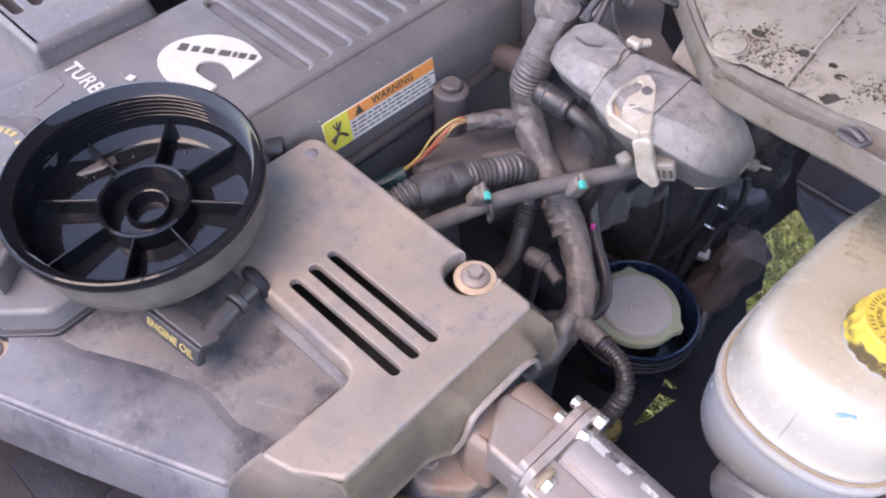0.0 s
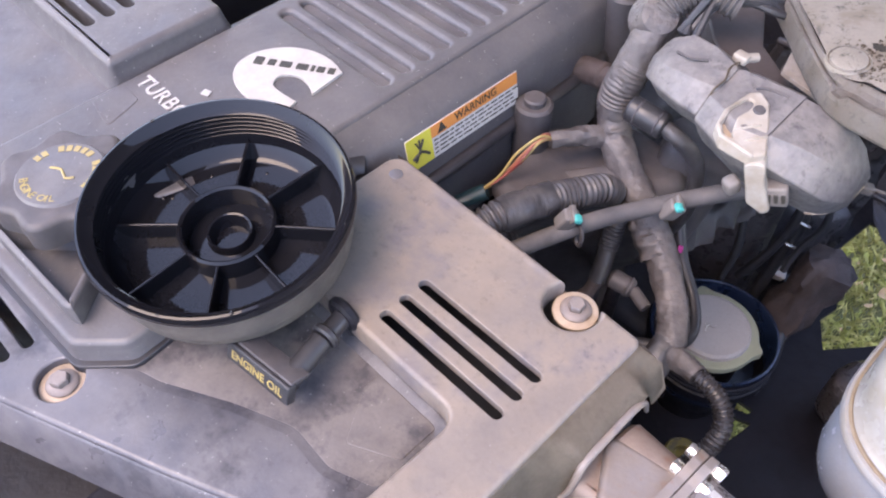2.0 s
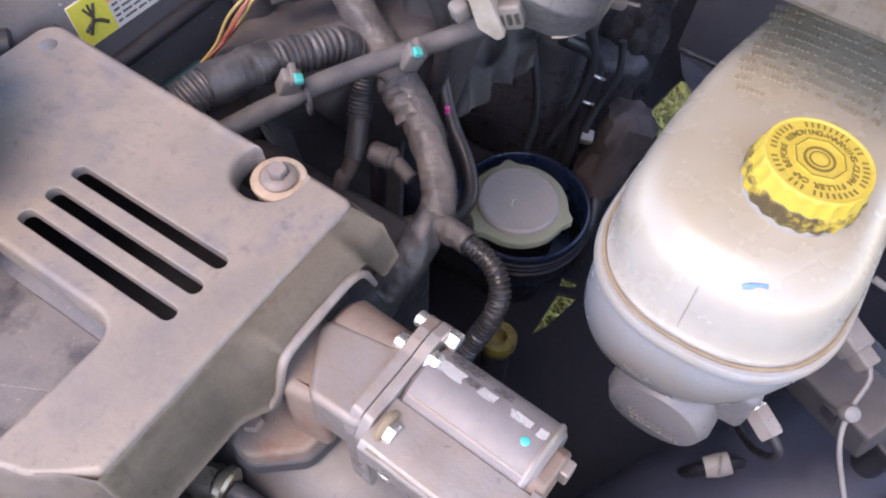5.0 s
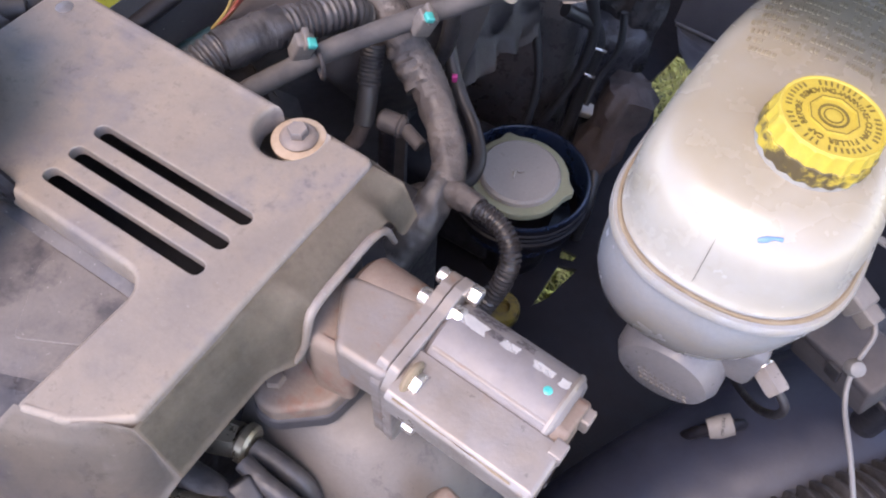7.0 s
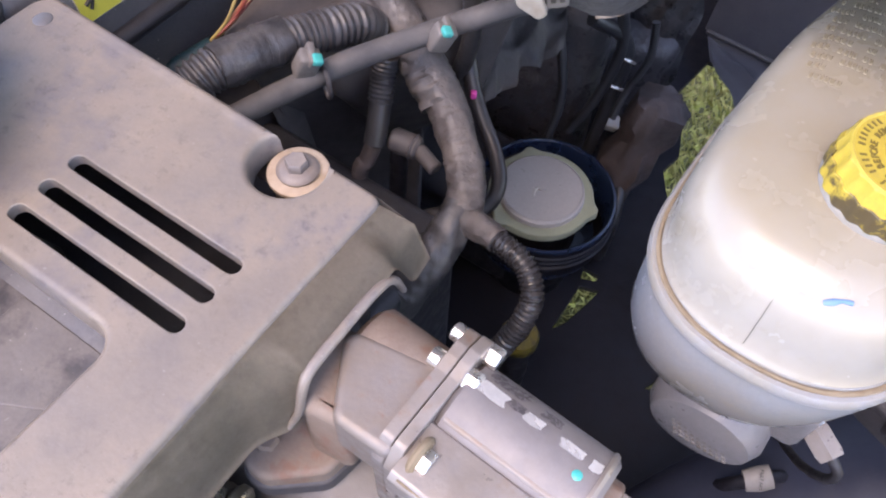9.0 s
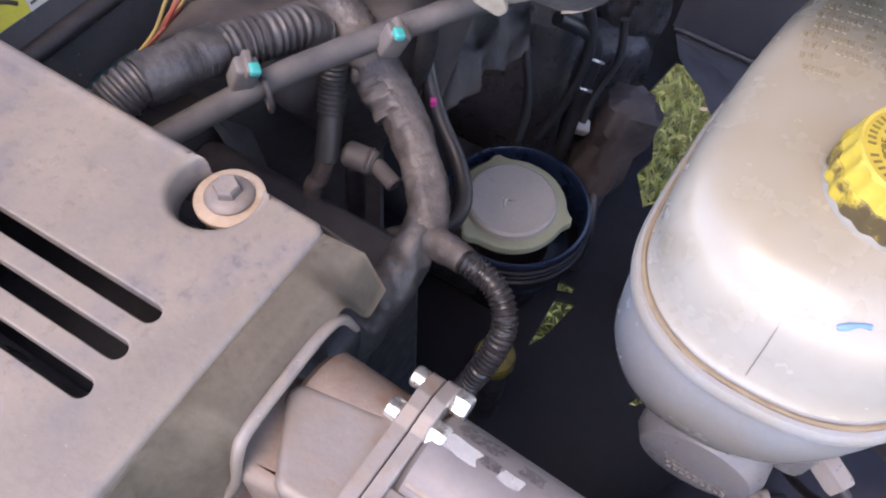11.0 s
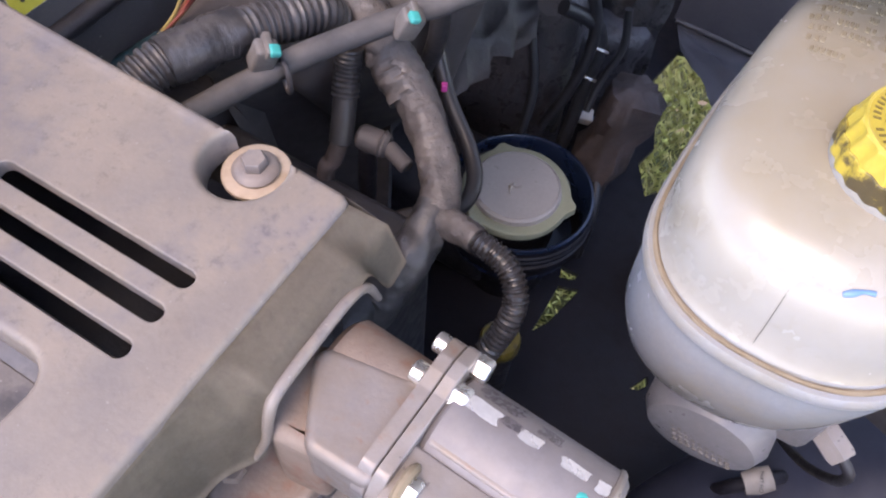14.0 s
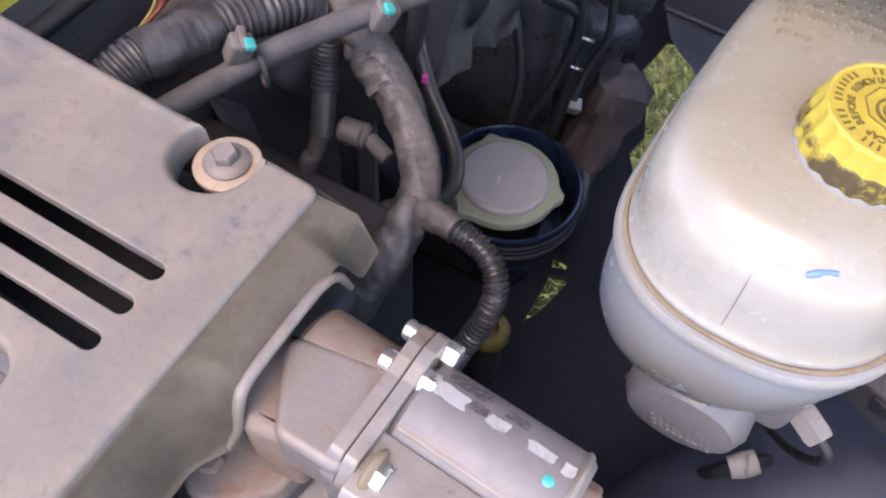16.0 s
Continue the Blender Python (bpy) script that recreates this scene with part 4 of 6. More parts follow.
part("flange_back", bar_of([(x * 0.985, y * 0.99) for x, y in flange], -0.0015, 0.0038, 0.0008), M_ALU, actuator)
part("flange_rib", bar_of(round_poly([(-0.0300, 0.0200, 0.003), (-0.0300, 0.0350, 0.004), (-0.0165, 0.0372, 0.004), (-0.0150, 0.0200, 0.003)], 4), 0.0090, 0.0150, 0.002), M_ALUSMOOTH, actuator, "cast boss round a bolt")
# plan frame: x along the axis, y across, z up
PM = Matrix(((D.x, E2.x, 0, AO.x), (D.y, E2.y, 0, AO.y), (0, 0, 1, AO.z), (0, 0, 0, 1)))
part("valve_body", plate(round_poly([(-0.0410, 0.000, 0.006), (-0.0200, -0.0315, 0.006), (0.006, -0.0300, 0.005), (0.006, 0.0105, 0.005), (-0.0170, 0.0060, 0.006)]), 0.0365, 0.010, 0.0035, frame_m=PM), M_ALU, actuator)
part("valve_collar", plate(round_poly([(-0.0600, -0.020, 0.006), (-0.0330, -0.0335, 0.008), (-0.0150, -0.0300, 0.004), (-0.0200, 0.000, 0.004), (-0.0560, 0.004, 0.006)]), 0.0305, -0.018, 0.005, frame_m=PM), M_RUST, actuator, "rust-stained collar")
part("rusty_barrel", rod(act(-0.0360, 0.0045, 0.0180), act(-0.0010, 0.0045, 0.0180), 0.0182, 40, 0.14), M_RUST, actuator, "rust-stained round housing")
part("neck", rod((0.010, -0.050, -0.10), (0.012, -0.050, -0.045), 0.0175, 30), M_RUST, actuator, "brown rusty cast neck")
for e, z, r, back in ((0.0105, 0.0370, 0.0052, 1), (-0.0232, 0.0360, 0.0050, 0), (-0.0270, -0.004, 0.0036, 0), (0.0245, 0.0355, 0.0048, 1)):
    s0 = 0.0094 if back else 0.0135
    b = part("bolt", hexa(act(s0, e, z), act(s0 + 0.0058, e, z), r, 30), M_ZINC, actuator, "bright zinc hex bolt")
    if back:
        part("bolt_end", rod(act(-0.0015, e, z), act(-0.0068, e, z), r * 0.8, 14), M_ZINC, b)
# ochre disc stands in for the shadow round the sunk bolt
part("bolt_shadow", rod(act(0.0120, -0.0222, 0.0352), act(0.0154, -0.0222, 0.0352), 0.0078, 24), M_GROOVE, actuator, "ochre disc for the shade round a bolt")
part("paint_dot", lathe([(0, 0.0005), (0.0014, 0.0004), (0.0020, 0.0)], 18, AM @ pose(BE, BZ + BR, 0.0610, -90)), M_TEAL, actuator, "teal paint mark")
part("lower_foot", merged(block((0.052, 0.022, 0.03), (0, 0, 0), 0.004, pose(0.112, -0.092, -0.104, 0, 14, -8)), block((0.02, 0.02, 0.03), (0.132, -0.086, -0.098), 0.004)), M_RUST, actuator, "pink-brown cast foot")

elbow = thing("intake_elbow", (0.05, -0.06, -0.3), "smooth grey cast intake elbow under the actuator", "intake elbow")
part("tube", hose([(-0.045, -0.052, -0.150), (-0.01, -0.053, -0.148), (0.030, -0.057, -0.150), (0.058, -0.064, -0.168), (0.070, -0.070, -0.200), (0.073, -0.073, -0.25), (0.073, -0.074, -0.45)], 0.054, 48, 0.006), M_ELBOW, elbow)
oval = [(-0.012, -0.085, 0.010), (-0.0045, -0.1005, 0.008), (0.008, -0.1005, 0.010), (0.029, -0.083, 0.010), (0.034, -0.055, 0.01), (0.02, -0.03, 0.01), (-0.02, -0.04, 0.01)]
part("flange_plate", plate(round_poly(oval), -0.0845, -0.0945, 0.0025), M_GREYBOX, elbow)
part("flange_top", plate(round_poly([(x * 0.96 + 0.0004, y * 0.985, r) for x, y, r in oval]), -0.0740, -0.0847, 0.003), M_RUST, elbow)
part("bolt", hexa((-0.001, -0.085, -0.0745), (-0.001, -0.085, -0.0695), 0.0055), M_RUST, elbow)
part("hose_clamp", hose([(0.072 + 0.0575 * math.cos(a), -0.0715 + 0.0575 * math.sin(a), -0.222) for a in [2 * math.pi * i / 24 for i in range(25)]], 0.0035, 8), M_ZINC, elbow)
part("coupler", hose([(0.0722, -0.0715, -0.218), (0.073, -0.073, -0.27), (0.073, -0.074, -0.449)], 0.0565, 40, 0.01), M_RUBBER, elbow, "dusty grey rubber coupler")

# fuel fittings at the front of the engine
fuel = thing("fuel_line_fitting", (-0.02, -0.12, -0.2), "brass and steel fuel line fittings at the head", "fuel fitting", group="fuel lines")
part("nut", hexa((-0.022, -0.116, -0.112), (-0.007, -0.111, -0.108), 0.0095), M_BRASS, fuel)
part("collar", rod((-0.007, -0.111, -0.108), (0.0, -0.110, -0.108), 0.0105), M_BRASS, fuel)
part("pipe", hose([(0.0, -0.110, -0.108), (0.02, -0.109, -0.113), (0.034, -0.110, -0.125), (0.036, -0.115, -0.16), (0.03, -0.12, -0.22)], 0.0055, 14), M_CONDUIT, fuel)
fuel2 = thing("fuel_rail_plug", (-0.03, -0.15, -0.2), "large brass fuel rail plug", "fuel fitting", group="fuel lines")
part("nut", hexa((-0.032, -0.168, -0.106), (-0.012, -0.158, -0.102), 0.0145), M_BRASS, fuel2)
part("barrel", rod((-0.013, -0.1585, -0.102), (0.016, -0.145, -0.100), 0.0108), M_BRASS, fuel2)
part("mount", rod((-0.03, -0.167, -0.106), (-0.06, -0.16, -0.2), 0.014), M_DARK, fuel2)
for pts, r, mt, lab in (
        ([(-0.04, -0.140, -0.115), (-0.014, -0.139, -0.104), (0.006, -0.139, -0.103), (0.020, -0.145, -0.118), (0.022, -0.155, -0.18)], 0.0085, M_CONDUIT, "grey-black rubber fuel hose"),
        ([(0.004, -0.120, -0.100), (0.020, -0.122, -0.102), (0.036, -0.122, -0.108), (0.050, -0.126, -0.125), (0.055, -0.128, -0.20)], 0.0050, M_CONDUIT, "grey steel fuel pipe"),
        ([(-0.05, -0.14, -0.13), (0.0, -0.145, -0.135), (0.05, -0.12, -0.15), (0.075, -0.13, -0.19), (0.075, -0.14, -0.26)], 0.009, M_BLACK, "black rubber hose behind the fuel pipes")):
    solid("fuel_hose", hose(pts, r, 14), mt, lab, "hose", group="fuel lines")
solid("connector_plug", merged(block((0.022, 0.014, 0.014), (0, 0, 0), 0.002, pose(0.016, -0.131, -0.106, 10, 25, -20)), block((0.012, 0.010, 0.010), (0.014, 0, 0), 0.001, pose(0.016, -0.131, -0.106, 10, 25, -20))), M_BLACK, "black electrical plug between fuel pipes", "connector")
solid("retainer_clip", block((0.010, 0.007, 0.003), (0, 0, 0), 0.001, pose(0.033, -0.141, -0.099, 0, 20, 30)), M_WRED, "small red retainer clip", "clip")
solid("front_bracket", merged(block((0.10, 0.05, 0.006), (-0.13, -0.235, -0.075), 0.002), rod((-0.105, -0.225, -0.09), (-0.105, -0.225, -0.062), 0.013)), M_SHIELD, "black bracket with a bolt below the cover edge", "bracket")

# ---- brake fluid reservoir ----
res = thing("brake_fluid_reservoir", (0.147, 0.12, -0.1), "white translucent brake fluid reservoir, dusty on top", "reservoir")


def tank_loop(z, width, y0, y1, nseg=80, cx=0.1492):
    """An oblong loop with blunt round ends: y0 is its front, y1 its back."""
    width, y0 = width - min(0.0035, width * 0.1), y0 + 0.0020
    out, mid = [], y0 + width
    for i in range(nseg):
        a = 2 * math.pi * i / nseg
        c, s = math.cos(a), math.sin(a)
        x = cx + width * math.copysign(abs(c) ** (2 / 2.35), c)
        out.append((x, mid + math.copysign(abs(s) ** (2 / 2.35), s) * (width if s < 0 else y1 - mid), z))
    return out


upper = [tank_loop(z, w, y0, 0.262, 80, 0.1465) for z, w, y0 in ((-0.0215, 0.0592, 0.0350), (-0.0185, 0.0590, 0.0372), (-0.010, 0.0590, 0.0390), (-0.001, 0.0584, 0.0412), (0.006, 0.0568, 0.0440), (0.0112, 0.0542, 0.0475), (0.0155, 0.0502, 0.0525), (0.0188, 0.0445, 0.0590), (0.0210, 0.0360, 0.0690), (0.0223, 0.024, 0.083), (0.0228, 0.009, 0.105))]
part("upper_shell", loft(upper), M_RES, res, sharp=60)
seam = [tank_loop(z, w, y0, 0.262, 80, 0.1470) for z, w, y0 in ((-0.0290, 0.0590, 0.0340), (-0.0288, 0.0622, 0.0300), (-0.0275, 0.0634, 0.0285), (-0.0245, 0.0634, 0.0285), (-0.0228, 0.0626, 0.0298), (-0.0226, 0.0612, 0.0318), (-0.0238, 0.0606, 0.0326), (-0.0238, 0.0600, 0.0335), (-0.0215, 0.0592, 0.0350))]
part("seam_flange", loft(seam), M_RESSEAM, res, "dirt-lined weld seam")
part("seam_dirt", hose(tank_loop(-0.0230, 0.0602, 0.0332, 0.262, 60, 0.1470) + tank_loop(-0.0230, 0.0602, 0.0332, 0.262, 60, 0.1470)[:1], 0.0012, 8, 0.003, wrap=0.0003), M_GROOVE, res, "brown dirt in the seam")
lower = [tank_loop(-0.0285 + (z + 0.0285) * 1.16, w, y0, y1, 80, cx) for z, w, y0, y1, cx in ((-0.0285, 0.0605, 0.0322, 0.262, 0.149), (-0.036, 0.0605, 0.0300, 0.262, 0.1476), (-0.048, 0.0585, 0.0297, 0.26, 0.1452), (-0.060, 0.0555, 0.0315, 0.258, 0.1428), (-0.071, 0.0512, 0.0360, 0.254, 0.1415), (-0.080, 0.0455, 0.0425, 0.248, 0.141), (-0.087, 0.038, 0.051, 0.24, 0.142), (-0.092, 0.028, 0.063, 0.225, 0.144), (-0.094, 0.012, 0.09, 0.20, 0.146))]
part("lower_shell", loft(lower), M_RESLOW, res, sharp=60)
part("mould_line", hose([(0.1420, 0.0388, -0.0185), (0.1418, 0.0407, -0.010), (0.1416, 0.0431, -0.001), (0.1414, 0.0465, 0.0065)], 0.00012, 6, 0.002), M_BROWN, res)
part("ink_mark", hose([(0.1560, 0.0505, 0.0118), (0.1588, 0.0520, 0.0130), (0.1612, 0.0536, 0.0138), (0.1645, 0.0545, 0.0142)], [(0, 0.0009), (0.3, 0.0015), (0.6, 0.0007), (1, 0.0010)], 8, 0.002), M_BLUEINK, res, "smeared blue ink mark")
# raised instructions, too worn to read
rng = random.Random(11)
bars = []
for k in range(11):
    x = 0.106 + rng.uniform(0, 0.004)
    y = 0.214 - 0.0068 * k
    while x < 0.186:
        w = rng.uniform(0.0013, 0.0024)
        if rng.random() < 0.93 and not (k > 8 and x > 0.125):
            bars.append(block((w * 0.82, 0.0036, 0.0005), (x, y + rng.uniform(-0.0003, 0.0003), float(np.interp(abs(x - 0.1492), [0.009, 0.024, 0.036, 0.0445, 0.0505, 0.0545], [0.0228, 0.0222, 0.0208, 0.0182, 0.0145, 0.0095])) + 0.0001), 0.0002, None, 1))
        x += w + 0.0004
        if rng.random() < 0.16:
            x += 0.003
emb = part("embossed_text", merged(*bars), M_RESTEXT, res)
emb["kind"] = "stuff"

bm_pose = pose(0.1567, 0.1024, 0.0215, -2, 3, 0)
knurl = []
for i in range(120):
    a = 2 * math.pi * i / 120
    knurl.append(((0.0246 + 0.0006 * math.cos(20 * a)) * math.cos(a), (0.0246 + 0.0006 * math.cos(20 * a)) * math.sin(a)))
bcap = part("cap", plate(knurl, 0.019, 0.002, 0.0015, wall=[(0.0002, 0.0085), (0.0018, 0.0165)], start=0.0018, frame_m=bm_pose), M_YELLOW, res, "yellow plastic cap with worn black lettering")
part("collar", lathe([(0.0238, 0.002), (0.0244, 0.0008), (0.0246, -0.0004), (0.0246, -0.004)], 60, bm_pose), M_RESSEAM, bcap, "pale stained collar")
part("rim", lathe([(0.0228, 0.0185), (0.0224, 0.0197), (0.0216, 0.0195), (0.0212, 0.0188)], 60, bm_pose), M_YELLOW, bcap)
part("octagon", lathe([(0.0112, 0.0188), (0.0112, 0.0200), (0.0102, 0.0200), (0.0102, 0.0188)], 8, bm_pose), M_YELLOW, bcap)
part("octagon_print", lathe([(0.0110, 0.0200), (0.0110, 0.0202), (0.0105, 0.0202), (0.0105, 0.0200)], 8, bm_pose), M_CAPINK, bcap)
part("ring_print", merged(lathe([(0.0066, 0.0189), (0.0066, 0.0195), (0.0056, 0.0195), (0.0056, 0.0189)], 36, bm_pose), lathe([(0.0042, 0.0189), (0.0042, 0.0194), (0.0036, 0.0194)], 36, bm_pose)), M_CAPINK, bcap)
words = "WARNING-CLEAN FILLER CAP BEFORE REMOVING-"
for k, ch in enumerate(words):
    a = radians(90 - 360 * k / len(words))
    if ch != " ":
        part("letter", lettering(ch, 0.0038, bm_pose @ pose(0.0145 * math.cos(a), 0.0145 * math.sin(a), 0.0192, 0, 0, math.degrees(a) - 90), 0.0002), M_CAPINK, bcap)
for k in range(46):
    a = 2 * math.pi * k / 46
    if k % 9 != 8 and k % 13 != 5:
        part("bar", block((0.0009, 0.0026, 0.0003), (0, 0, 0), 0, bm_pose @ pose(0.0188 * math.cos(a), 0.0188 * math.sin(a), 0.0192, 0, 0, math.degrees(a) - 90)), M_CAPINK, bcap)
part("skirt", plate(knurl, 0.0105, 0.0015, 0.0006, wall=[(0.0001, 0.0015), (-0.0004, 0.0085)], frame_m=bm_pose), M_YELLOWWORN, bcap, "grimy worn yellow rim")

master = thing("brake_master_cylinder", (0.16, 0.14, -0.18), "grey master cylinder with round end under the reservoir", "master cylinder")
part("end_cap", lathe([(0, 0.0), (0.018, 0.0004), (0.0265, 0.003), (0.0305, 0.010), (0.031, 0.05), (0.031, 0.16), (0, 0.16)], 44, axis_pose((0.1545, 0.050, -0.132), (0.158, 0.20, -0.118))), M_MASTER, master)
part("body", merged(block((0.070, 0.16, 0.06), (0.157, 0.155, -0.107), 0.008), block((0.03, 0.03, 0.035), (0.182, 0.082, -0.108), 0.006)), M_MASTER, master)
rng = random.Random(3)
bm = [block((rng.uniform(0.0012, 0.0026), 0.0008, 0.0015), (0, 0, 0), 0, pose(0.141 + 0.0034 * c + 0.0015 * r, 0.0503, -0.128 - 0.004 * r, -8, 18, 0)) for r in range(4) for c in range(9)]
tx = part("cast_text", merged(*bm), M_CLIP, master)
tx["kind"] = "stuff"
part("line_nut", hexa((0.1985, 0.0785, -0.1125), (0.2120, 0.0705, -0.1155), 0.0074), M_ALUSMOOTH, master, "dull steel brake line nut")
part("line_thread", hose([(0.184, 0.0860, -0.1105), (0.2000, 0.0775, -0.1128)], 0.0064, 18, 0.002, 0.0007, 0.0026), M_ZINC, master)
part("brake_line", hose([(0.211, 0.071, -0.1153), (0.2185, 0.0685, -0.1215), (0.2205, 0.075, -0.145), (0.216, 0.10, -0.19), (0.205, 0.14, -0.24)], 0.0026, 14), M_DARK, master, "dark steel brake line")

# ---- duct, hoses and wires beside the reservoir ----
duct = thing("air_duct", (0.27, 0.11, -0.4), "large blue-black plastic air duct", "duct")
DUCT_LINE = [(0.15, -0.05, -0.36), (0.195, 0.035, -0.325), (0.245, 0.115, -0.295), (0.305, 0.20, -0.275), (0.40, 0.33, -0.265)]
part("tube", hose(DUCT_LINE, [(0, 0.06), (0.3, 0.066), (1, 0.072)], 36, 0.012, squash=0.8), M_DUCT, duct)
part("band", hose([(0.262, 0.100, -0.302), (0.270, 0.110, -0.300)], 0.0705, 36, 0.004, squash=0.8), M_DUCT, duct)
solid("corrugated_duct", hose([(0.21, -0.10, -0.36), (0.275, 0.025, -0.27), (0.335, 0.105, -0.245), (0.41, 0.19, -0.25)], 0.042, 30, 0.004, 0.0028, 0.0085), M_CONDUIT, "dark ribbed flexible air hose", "hose")
tag = thing("heater_hose", (0.21, 0.1, -0.25), "thin black rubber hose with a bent white part tag", "hose")
part("tube", hose([(0.194, 0.096, -0.275), (0.200, 0.094, -0.250), (0.210, 0.100, -0.238), (0.222, 0.112, -0.243), (0.236, 0.130, -0.268)], 0.0042, 16, wrap=0.0004), M_SHIELD, tag)
lb = part("tag_band", hose([(0.2040, 0.0952, -0.2402), (0.210, 0.100, -0.238), (0.2165, 0.1057, -0.2352)], [(0, 0.0070), (0.5, 0.0085), (1, 0.0078)], 24, 0.002, squash=0.6), M_TAG, tag, "bent grimy white part tag")
tm = face_pose((0.2108, 0.0972, -0.2300), (0.35, -0.9, -0.25), (0.76, 0.55, 0.30))
part("tag_word", lettering("PART NO", 0.0030, tm, 0.0001), M_INK, lb)
relay = thing("relay_box", (0.2405, 0.124, -0.145), "plain grey plastic relay box", "box")
rm = pose(0.2405, 0.124, -0.128, 8, -10, -28)
part("body", block((0.053, 0.032, 0.022), (0, 0, -0.004), 0.002, rm), M_GREYBOX, relay)
part("lid", block((0.055, 0.034, 0.009), (0, 0, 0.0105), 0.0025, rm), M_GREYBOX, relay)
part("latch", block((0.009, 0.003, 0.012), (0.004, -0.0178, 0.006), 0.0008, rm, 2), M_BLACK, relay)
solid("box_bracket", merged(block((0.12, 0.05, 0.006), (0, 0, 0), 0.002, pose(0.27, 0.145, -0.148, 0, 0, -28)), rod((0.29, 0.15, -0.30), (0.29, 0.15, -0.148), 0.01)), M_DARK, "dark bracket under the relay box", "bracket")
sw = thing("fluid_level_sensor", (0.212, 0.12, -0.08), "grey fluid level sensor plug with pale wires", "sensor")
part("plug", merged(block((0.022, 0.014, 0.016), (0, 0, 0), 0.002, pose(0.2145, 0.1180, -0.070, 0, 15, -25)), block((0.012, 0.010, 0.011), (0.014, 0, 0), 0.0015, pose(0.2145, 0.1180, -0.070, 0, 15, -25))), M_CLIP, sw)
part("wire", hose([(0.226, 0.114, -0.071), (0.2345, 0.105, -0.076), (0.2335, 0.088, -0.085), (0.238, 0.072, -0.095), (0.252, 0.045, -0.10), (0.272, 0.02, -0.12)], 0.0014, 10), M_WIRE, sw)
part("wire_knot", lathe([(0, -0.006), (0.004, -0.004), (0.0052, 0), (0.004, 0.004), (0, 0.006)], 14, pose(0.2338, 0.087, -0.0855, 30, 20, 0)), M_WIRE, sw)
solid("side_wire", hose([(0.215, 0.15, -0.06), (0.235, 0.145, -0.062), (0.255, 0.12, -0.07), (0.29, 0.12, -0.09), (0.40, 0.16, -0.12)], 0.0022, 8), M_WIRE, "pale thin wire behind the reservoir", "wire")
solid("far_strap", hose([(0.225, 0.20, -0.05), (0.245, 0.15, -0.055), (0.262, 0.11, -0.075), (0.29, 0.07, -0.12)], 0.006, 10), M_RUBBER, "dark rubber strap beside the reservoir", "strap")

# ---- fuel filter housing ----
FC = Vector((-0.0395, 0.277, -0.32))
filt = thing("fuel_filter", (FC.x, FC.y, -0.45), "open fuel filter with white end disc in wet blue housing", "fuel filter")
part("canister", lathe([(0.040, -0.13), (0.044, -0.075), (0.0663, -0.045), (0.0663, -0.035), (0.0690, -0.033), (0.0690, -0.029), (0.0663, -0.0275), (0.0679, -0.0255), (0.0679, -0.0225), (0.0663, -0.021), (0.0679, -0.019), (0.0679, -0.016), (0.0663, -0.0145), (0.0666, -0.0085)], 64, pose(FC.x + 0.003, FC.y + 0.003, FC.z)), M_SHIELD, filt)
part("wet_bowl", lathe([(0.0666, -0.0085), (0.0658, -0.006), (0.0637, -0.0055), (0.0618, -0.008), (0.0615, -0.06), (0.0, -0.06)], 64, pose(FC.x + 0.003, FC.y + 0.003, FC.z)), M_BLUE, filt, "wet blue-black inside")
g = []
for i in range(72):
    a = 2 * math.pi * i / 72
    ear = max(math.exp(-(((a - x + math.pi) % (2 * math.pi) - math.pi) / 0.13) ** 2) for x in (radians(12), radians(132), radians(252)))
    g.append(((0.0488 + 0.0065 * ear) * math.cos(a), (0.0488 + 0.0065 * ear) * math.sin(a)))
part("felt_ring", plate(g, -0.004, -0.012, 0.0015, frame_m=pose(*FC)), M_GASKET, filt, "pale green eared ring")
part("end_disc", lathe([(0, 0.0035), (0.0035, 0.0035), (0.004, 0.0022), (0.0365, 0.002), (0.0368, 0.0014), (0.0374, 0.0014), (0.0377, 0.0019), (0.0395, 0.0005), (0.0403, -0.004), (0.0, -0.005)], 60, pose(*FC)), M_FILTER, filt, "milky white plastic end disc")
part("centre_scar", merged(hose([FC + Vector((-0.001, -0.012, 0.0028)), FC + Vector((-0.003, -0.006, 0.003)), FC + Vector((-0.001, 0.000, 0.0028))], 0.0007, 6, 0.001), hose([FC + Vector((-0.003, -0.006, 0.003)), FC + Vector((-0.0065, -0.0045, 0.0026))], 0.0005, 6, 0.001)), M_LABEL, filt)
part("element", lathe([(0.041, -0.06), (0.041, -0.008)], 48, pose(*FC)), M_SHIELD, filt)
part("head", merged(block((0.15, 0.10, 0.10), (-0.115, 0.285, -0.39), 0.012)), M_DARK, filt)
ys = thing("low_filler_cap", (0.0165, 0.150, -0.45), "grimy yellow filler cap low in the bay", "cap")
part("lid", lathe([(0, 0.002), (0.006, 0.002), (0.0075, 0.007), (0.0155, 0.007), (0.017, 0.004), (0.017, -0.006), (0.014, -0.010)], 30, pose(0.0165, 0.153, -0.352)), M_LOWCAP, ys)
part("neck", lathe([(0.014, -0.008), (0.013, -0.10)], 24, pose(0.0165, 0.153, -0.352)), M_DARK, ys)

